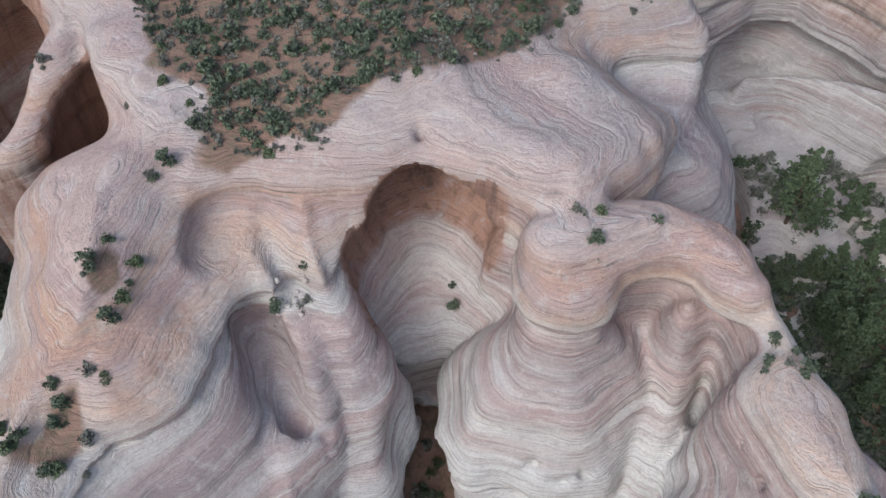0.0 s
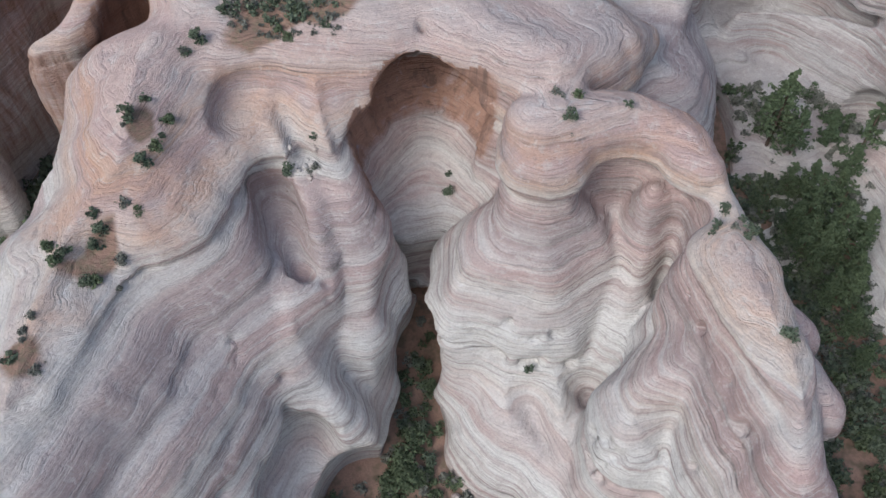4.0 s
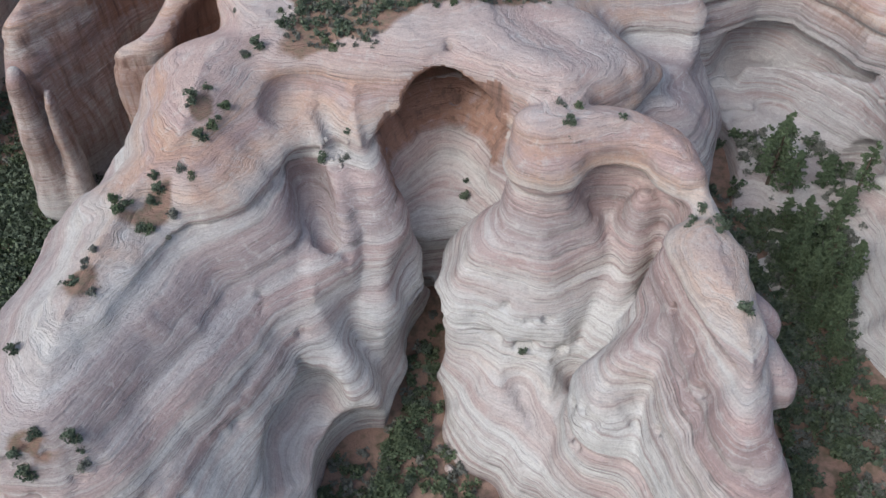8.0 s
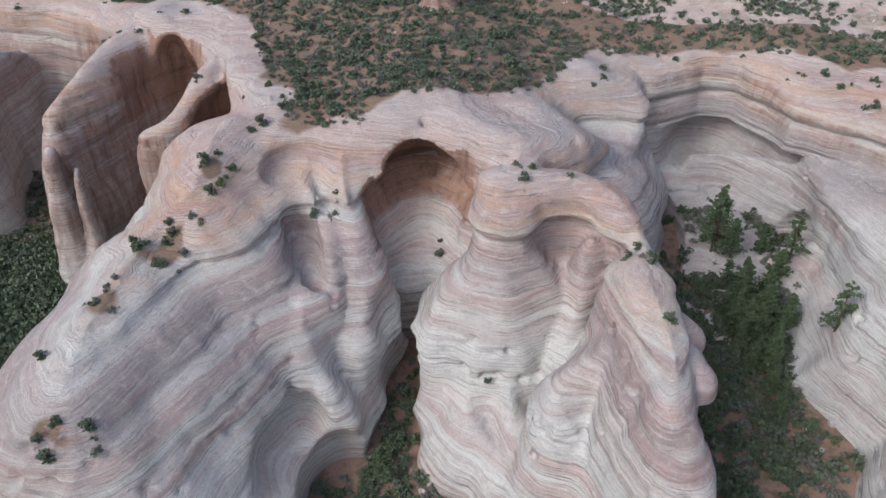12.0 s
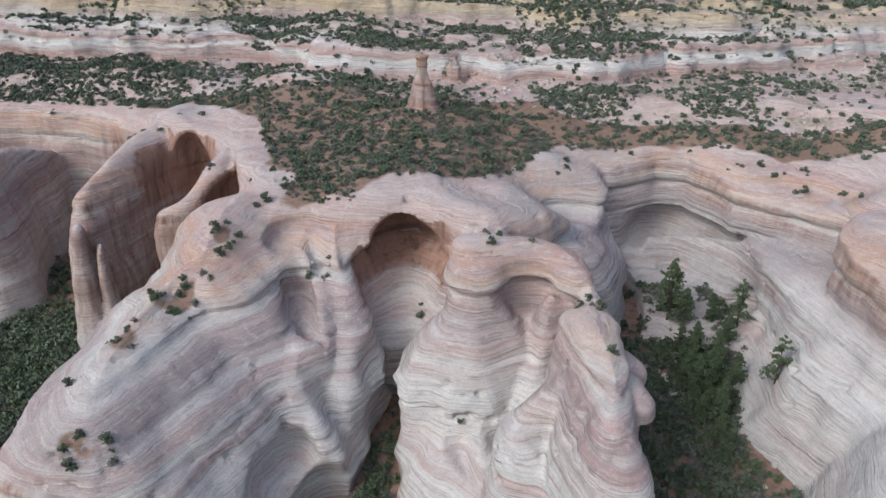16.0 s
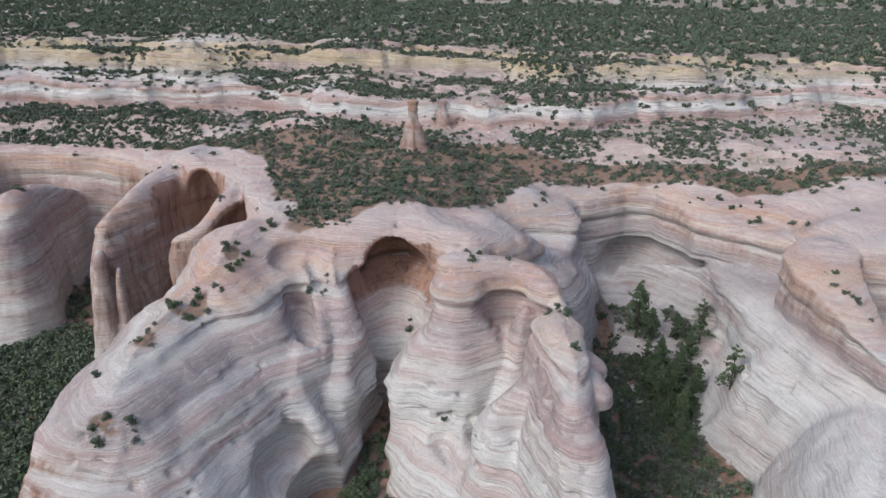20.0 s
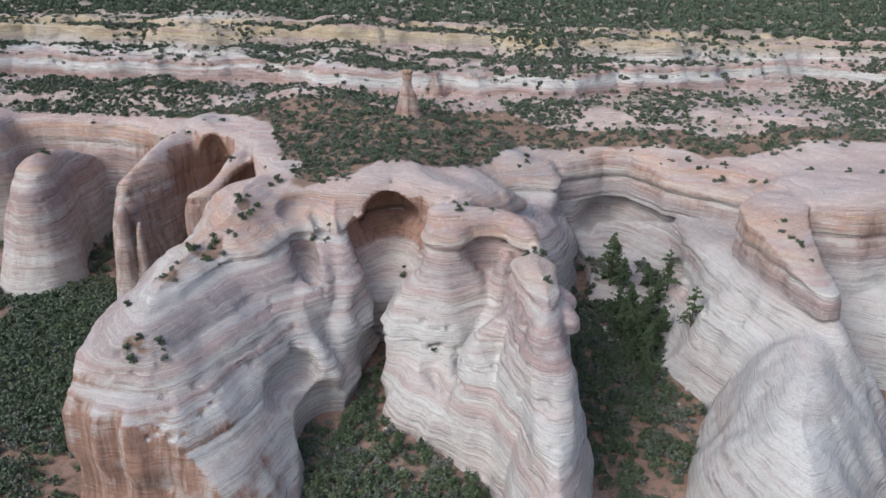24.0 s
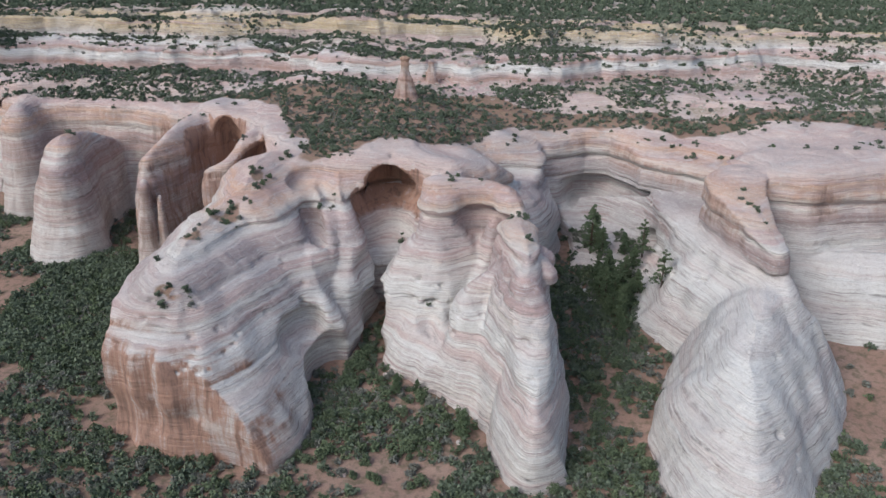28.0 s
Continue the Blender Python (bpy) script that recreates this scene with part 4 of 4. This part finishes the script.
EAST = [(-16, 57.9), (-19.1, 54.1), (-16.4, 54.4), (14.9, 60.7), (17.4, 60.5), (16.3, 56.5), (23.8, 60), (35, 47.1), (35.5, 44), (36.8, 42.9), (33.4, 44.3), (29.8, 105.2), (1.2, 65.5), (38.5, 29),
        (91.4, 61.6), (94.5, 55.9), (95.8, 51.3), (93, 59), (92.6, 66), (69.2, 112), (79.6, 110.8), (85.2, 105), (72.6, 113), (77, 114), (82, 112), (108, 101.9), (124, 97), (116, 98), (93.4, 103), (30, 108), (28, 103)]
for x, y in WEST + EAST:
    plant(x, y, (0, 0, 1, 2, 4), 0.65, 1.1, "bushes on the rim")
    for i in range(int(RNG.integers(0, 4))):
        plant(x + RNG.normal(0, 1.0), y + RNG.normal(0, 1.0), (1, 2, 3, 3), 0.35, 0.7, "bushes on the rim")
plant(13.5, 37.4, (1,), 0.75, 0.85, "bushes on the rim", 17.6)
plant(1.6, 63.2, (0,), 0.85, 0.95, "bushes on the rim", 23.4)
for x, y, z in scatter(RNG, 700, -45, 45, 68, 104, lambda x, y, z: 0.75 * (inside(x, y, SOIL_FIELD) > 0))[:230]:
    plant(x, y, (0, 1, 2, 3, 3, 4), 0.5, 1.0, "bushes on the plateau", z - 0.1)
for x, y, z in scatter(RNG, 1600, -30, 70, -12, 80, lambda x, y, z: open_floor(x, y, z) * 0.8)[:290]:
    plant(x, y, (2, 4, 5, 5, 0, 2), 0.8, 1.5, "bushes on the canyon floor", z - 0.1)

for x, y, kind, k in ((-1.5, 33, 5, 1.3), (-2.6, 37, 4, 1.1), (-0.2, 40, 5, 1.2), (-1.6, 44, 0, 1.1), (-3.2, 30, 5, 1.4), (0.4, 30, 0, 1.2), (-0.9, 49, 4, 1.0), (-2, 26.5, 5, 1.5), (1.5, 25, 4, 1.3), (-5, 25, 2, 1.3), (3.5, 22, 5, 1.2), (-1, 22, 0, 1.1)):
    plant(x, y, (kind,), k * 0.9, k * 1.1, "bushes on the canyon floor", float(ground_height(np.array([x]), np.array([y]))[0]) - 0.1)

PINES = [pine(11, 16, "tall dark green pine in a sheltered canyon bay"), pine(12, 13, "dark green pine with a layered crown"), pine(13, 10, "young green pine on the canyon floor"),
         pine(14, 12, "thin pine with bare lower trunk", 0.45)]
PLACES = [(55.5, 87, 0, 1.0), (59, 85, 1, 0.75), (62, 66, 1, 0.95), (60, 73, 0, 0.8), (65, 62, 1, 0.85), (74, 62, 3, 1.0), (71, 86, 3, 1.05), (63, 58, 2, 1.0), (58, 79, 1, 0.8),
          (66, 78, 2, 0.75), (26.5, 5, 2, 0.75), (8.5, 18.5, 2, 0.6), (13.5, 19, 2, 0.45), (69, 70, 2, 0.8), (64, 71, 1, 0.8), (59.5, 64, 0, 0.75), (66.5, 66, 1, 0.8), (61.5, 60, 1, 0.75),
          (57.5, 71, 2, 0.9), (68, 82, 2, 0.8), (62.5, 53, 2, 0.7), (65, 74, 3, 0.8), (61, 78, 2, 0.9), (58, 66, 0, 0.7), (63.5, 68, 0, 0.75), (60, 58, 1, 0.8), (66, 88, 2, 0.8), (57, 92, 3, 0.9), (63, 47, 2, 0.7)]
used = set()
for x, y, kind, k in PLACES:
    m = Matrix.Translation((x, y, float(height_at(x, y)[0]) - 0.2)) @ Matrix.Rotation(RNG.uniform(0, 6.28), 4, "Z")
    if kind in used:
        copy_thing(PINES[kind], m @ Matrix.Scale(k, 4))
    else:
        PINES[kind].matrix_basis = m @ Matrix.Scale(k, 4)
        used.add(kind)

TUFTS = [leaf_cloud(np.random.default_rng(100 + i), 110, 8, 1.25, 1.5, 0.26, 0.02)[0] for i in range(6)]
FAR_TUFTS = [leaf_cloud(np.random.default_rng(120 + i), 46, 6, 1.5, 1.9, 0.5, 0.02)[0] for i in range(6)]


def sized(places, low, high):
    return [(x, y, z, RNG.uniform(low, high)) for x, y, z in places]


floor = scatter(RNG, 34000, -190, 150, -110, 120, lambda x, y, z: open_floor(x, y, z) * np.clip(0.42 + 1.2 * fractal(x, y, 22, 301, 3), 0.04, 0.95))
third = len(floor) // 3
merged("floor_scrub", sized(floor[:third], 0.7, 1.5), TUFTS, OAK, "mixed green scrub over the canyon floor", "scrub", RNG)
merged("floor_sage", sized(floor[third:2 * third], 0.7, 1.3), TUFTS, SAGE, "grey-green sage over the canyon floor", "scrub", RNG)
merged("floor_juniper", sized(floor[2 * third:], 0.8, 1.8), TUFTS, JUNIPER, "dark juniper scrub over the canyon floor", "scrub", RNG)
west_floor = scatter(RNG, 2600, -112, -44, 18, 84, lambda x, y, z: open_floor(x, y, z) * np.clip(0.7 + 0.5 * fractal(x, y, 16, 421, 2), 0.2, 0.95))
merged("west_oak", sized(west_floor[::2], 0.8, 1.7), TUFTS, OAK, "dense green scrub oak between sandstone fins", "scrub", RNG)
merged("west_juniper", sized(west_floor[1::2], 0.9, 2.0), TUFTS, JUNIPER, "dense dark juniper between sandstone fins", "scrub", RNG)
mouth = scatter(RNG, 1300, -26, 26, -4, 62, lambda x, y, z: open_floor(x, y, z) * 0.75)
merged("slot_brush", sized(mouth[::2], 0.5, 1.2), TUFTS, SAGE, "grey-green brush at the mouth of a slot canyon", "scrub", RNG)
merged("slot_oak", sized(mouth[1::2], 0.6, 1.4), TUFTS, OAK, "green scrub oak at the mouth of a slot canyon", "scrub", RNG)
bay_floor = scatter(RNG, 2600, 49, 80, 48, 100, lambda x, y, z: (z < 24) * (z - ground_height(x, y) > 0.3) * np.clip(0.5 + 0.9 * fractal(x, y, 9, 411, 2) - 0.05 * np.clip(x - 66, 0, 20), 0, 0.9), 0.75)
merged("bay_brush", sized(bay_floor[::2], 0.5, 1.2), TUFTS, SAGE, "grey-green brush on pale rock in a sheltered bay", "scrub", RNG)
merged("bay_oak", sized(bay_floor[1::4], 0.6, 1.3), TUFTS, PINE, "dark scrub among pines in a sheltered bay", "scrub", RNG)
rim = scatter(RNG, 9000, -190, 165, 70, 133, lambda x, y, z: (z > 38) * (inside(x, y, SOIL_FIELD) > 1) * 0.8)
half = len(rim) // 2
merged("plateau_sage", sized(rim[:half], 0.4, 0.9), TUFTS, SAGE, "grey-green sage on the soil-covered plateau", "scrub", RNG)
merged("plateau_juniper", sized(rim[half:], 0.5, 1.3), TUFTS, JUNIPER, "dark green juniper scrub on the plateau", "scrub", RNG)
tops = scatter(RNG, 3000, -46, 48, 68, 122, lambda x, y, z: (z > 38) * (inside(x, y, SOIL_FIELD) > 0.5) * 0.8)
merged("plateau_grass", sized(tops, 0.25, 0.55), TUFTS, SAGE, "pale dry grass and low sage on the plateau", "grass", RNG)
bench = scatter(RNG, 52000, -250, 232, 132, 212, lambda x, y, z: np.clip(0.36 + 0.65 * fractal(x, y, 20, 321, 4), 0.05, 0.9), 1.5)
merged("bench_sage", sized(bench[::3], 0.3, 0.8), FAR_TUFTS, SAGE, "grey-green sage on the stepped benches of the mesa", "scrub", RNG)
merged("bench_oak", sized(bench[1::6], 0.3, 0.75), FAR_TUFTS, OAK, "bright green scrub oak on the benches of the mesa", "scrub", RNG)
merged("bench_scrub", sized(np.concatenate([bench[2::3], bench[4::6]]), 0.35, 0.95), FAR_TUFTS, JUNIPER, "dark scrub on the stepped benches of the mesa", "scrub", RNG)
clusters = scatter(RNG, 3500, -195, 165, 96, 133, lambda x, y, z: (z > 40) * (np.abs(x) > 46) * np.clip(1.6 * fractal(x, y, 13, 361, 3) - 0.35, 0, 0.9), 0.8)
merged("rim_scrub", sized(clusters, 0.4, 1.2), TUFTS, JUNIPER, "clumps of dark scrub on bare pink slickrock", "scrub", RNG)
woods = scatter(RNG, 15000, -300, 380, 208, 400, lambda x, y, z: 0.9 + 0 * x, 2)
merged("far_woods", sized(woods, 0.6, 1.35), FAR_TUFTS, JUNIPER, "pinyon and juniper woodland on the mesa top", "woodland", RNG)
beyond = scatter(RNG, 9000, -800, 1000, 400, 1200, lambda x, y, z: 0.9 + 0 * x, 2)
merged("far_woods", sized(beyond, 1.6, 3.4), FAR_TUFTS, JUNIPER, "distant woodland on the mesa top", "woodland", RNG)


# ---- the rock spire on the plateau ----
def spire_mesh(name, height, wide, seed):
    rng = np.random.default_rng(seed)
    rows, sides, vs = 40, 24, []
    for i in range(rows + 1):
        u = i / rows
        r = wide * (0.46 + 1.15 * (1 - u) ** 2.6 + 0.10 * math.sin(9 * u + seed) * (u < 0.97)) * (0.35 if i == rows else 1)
        r += wide * 0.14 * noise.noise(Vector((seed, 2.0, u * 14)))
        for k in range(sides):
            a = 2 * math.pi * k / sides
            rr = r * (1 + 0.25 * noise.noise(Vector((math.cos(a) * 1.4 + seed, math.sin(a) * 1.4, u * 2.5))))
            vs.append((rr * math.cos(a) * 1.1, rr * math.sin(a) * 0.8, u * height - 0.5))
    vs.append((0, 0, height - 0.4))
    i = np.arange(rows * sides)
    k = (i // sides) * sides
    q = np.stack([i, k + (i + 1) % sides, k + sides + (i + 1) % sides, k + sides + i % sides], 1)
    return mesh_from(name, np.array(vs[:-1]), q, FAR_ROCK, None, varnish=np.full(len(vs) - 1, 0.9))


spire = new("rock_spire", spire_mesh("rock_spire", 15.5, 3.1, 4))
spire.location = (-7.5, 117, float(height_at(-7.5, 117)[0]))
tagged(spire, "slender banded pink sandstone spire among dark scrub", "rock spire")

second = new("rock_spire", spire_mesh("rock_spire", 9.5, 2.6, 9))
second.location = (-4, 150, float(height_at(-4, 150)[0]) - 1.0)
tagged(second, "squat banded sandstone spire at a ledge's end", "rock spire")


# ---- boulders, rubble and fallen trunks ----
def boulder_mesh(seed):
    bm = bmesh.new()
    bmesh.ops.create_icosphere(bm, subdivisions=2, radius=1)
    for v in bm.verts:
        k = 1 + 0.35 * noise.noise(v.co * 1.3 + Vector((seed, 0, 0)))
        v.co = Vector([math.copysign(abs(c) ** 0.7, c) for c in v.co * k])
    me = bpy.data.meshes.new("boulder")
    bm.to_mesh(me)
    bm.free()
    me.materials.append(ROCK)
    return me


BOULDERS = [boulder_mesh(i * 3.7) for i in range(5)]


def boulder(x, y, size, label="angular pale sandstone boulder", z=None):
    ob = new("boulder", BOULDERS[int(RNG.integers(5))])
    z = float(height_at(x, y)[0]) if z is None else z
    ob.matrix_basis = Matrix.Translation((x, y, z + 0.15 * size)) @ Euler([RNG.uniform(-0.4, 0.4), RNG.uniform(-0.4, 0.4), RNG.uniform(0, 6)]).to_matrix().to_4x4() @ Matrix.Diagonal((size, size * RNG.uniform(0.6, 1), size * RNG.uniform(0.5, 0.8), 1))
    return tagged(ob, label, "boulder", "loose boulders")


for i in range(16):
    boulder(-16.2 + RNG.normal(0, 1.0), 55.6 + RNG.normal(0, 0.9), RNG.uniform(0.25, 0.6), "broken sandstone rubble on the pillar's ledge")
for i in range(10):
    boulder(-18.6 + RNG.normal(0, 0.6), 54.0 + RNG.normal(0, 0.6), RNG.uniform(0.2, 0.45), "broken sandstone rubble on the pillar's ledge")
for x, y, z in scatter(RNG, 160, -60, 110, -15, 70, lambda x, y, z: open_floor(x, y, z) * 0.5)[:45]:
    boulder(x, y, RNG.uniform(0.3, 0.9), "pale sandstone boulder on the canyon floor", z)
for x, y, z in scatter(RNG, 90, -45, 45, 72, 110, lambda x, y, z: (inside(x, y, SOIL_FIELD) > 0) * 0.8)[:40]:
    boulder(x, y, RNG.uniform(0.2, 0.5), "small sandstone boulder on red soil", z)


def fallen_trunk(x, y, length, turn):
    rng = np.random.default_rng(int(x * 10) % 97)
    thing = tagged(new("fallen_trunk"), "bleached grey fallen pine trunk with bare branches", "fallen trunk")
    trunk = part("trunk", limb_mesh("trunk", [((0, 0, 0.25), (length * 0.5, 0.1, 0.35), 0.24, 0.18), ((length * 0.5, 0.1, 0.35), (length, 0, 0.3), 0.18, 0.06)], DEAD, 7), thing)
    for i in range(7):
        u = rng.uniform(0.35, 0.95) * length
        part("branch", limb_mesh("branch", [((u, 0, 0.3), (u + rng.uniform(0.3, 1.2), rng.uniform(-1.4, 1.4), rng.uniform(0.4, 1.3)), 0.06, 0.015)], DEAD, 4), trunk)
    thing.matrix_basis = Matrix.Translation((x, y, float(height_at(x, y)[0]))) @ Matrix.Rotation(turn, 4, "Z")
    return thing


DEAD = leaf_material("dead_wood", (0.22, 0.2, 0.18), (0.32, 0.3, 0.27))
for x, y, length, turn in ((57, 40, 11, 0.9), (60, 47, 9, 0.7), (4, 16, 6, 0.05), (63, 56, 8, 1.2), (52, 20, 5, 2.0)):
    fallen_trunk(x, y, length, turn)
PALE_STONE = leaf_material("pale_rubble", (0.46, 0.42, 0.38), (0.70, 0.67, 0.63))
RUBBLE = []
for i in range(4):
    rng = np.random.default_rng(400 + i)
    c = rng.normal(0, 0.6, (14, 1, 3)) * [1, 1, 0.2]
    tri = rng.normal(0, 0.42, (14, 6, 3))
    corners = c + tri
    RUBBLE.append(corners[:, [0, 1, 2, 0, 2, 3, 0, 3, 4, 0, 4, 5, 1, 2, 3, 3, 4, 5]].reshape(-1, 3))
stones = scatter(RNG, 15000, -240, 230, 131, 200, lambda x, y, z: np.clip(0.3 + 0.6 * fractal(x, y, 24, 341, 3), 0.02, 0.8), 1.6)
merged("bench_rubble", sized(stones, 0.4, 1.0), RUBBLE, PALE_STONE, "pale broken rock scattered over the benches", "rubble", RNG)
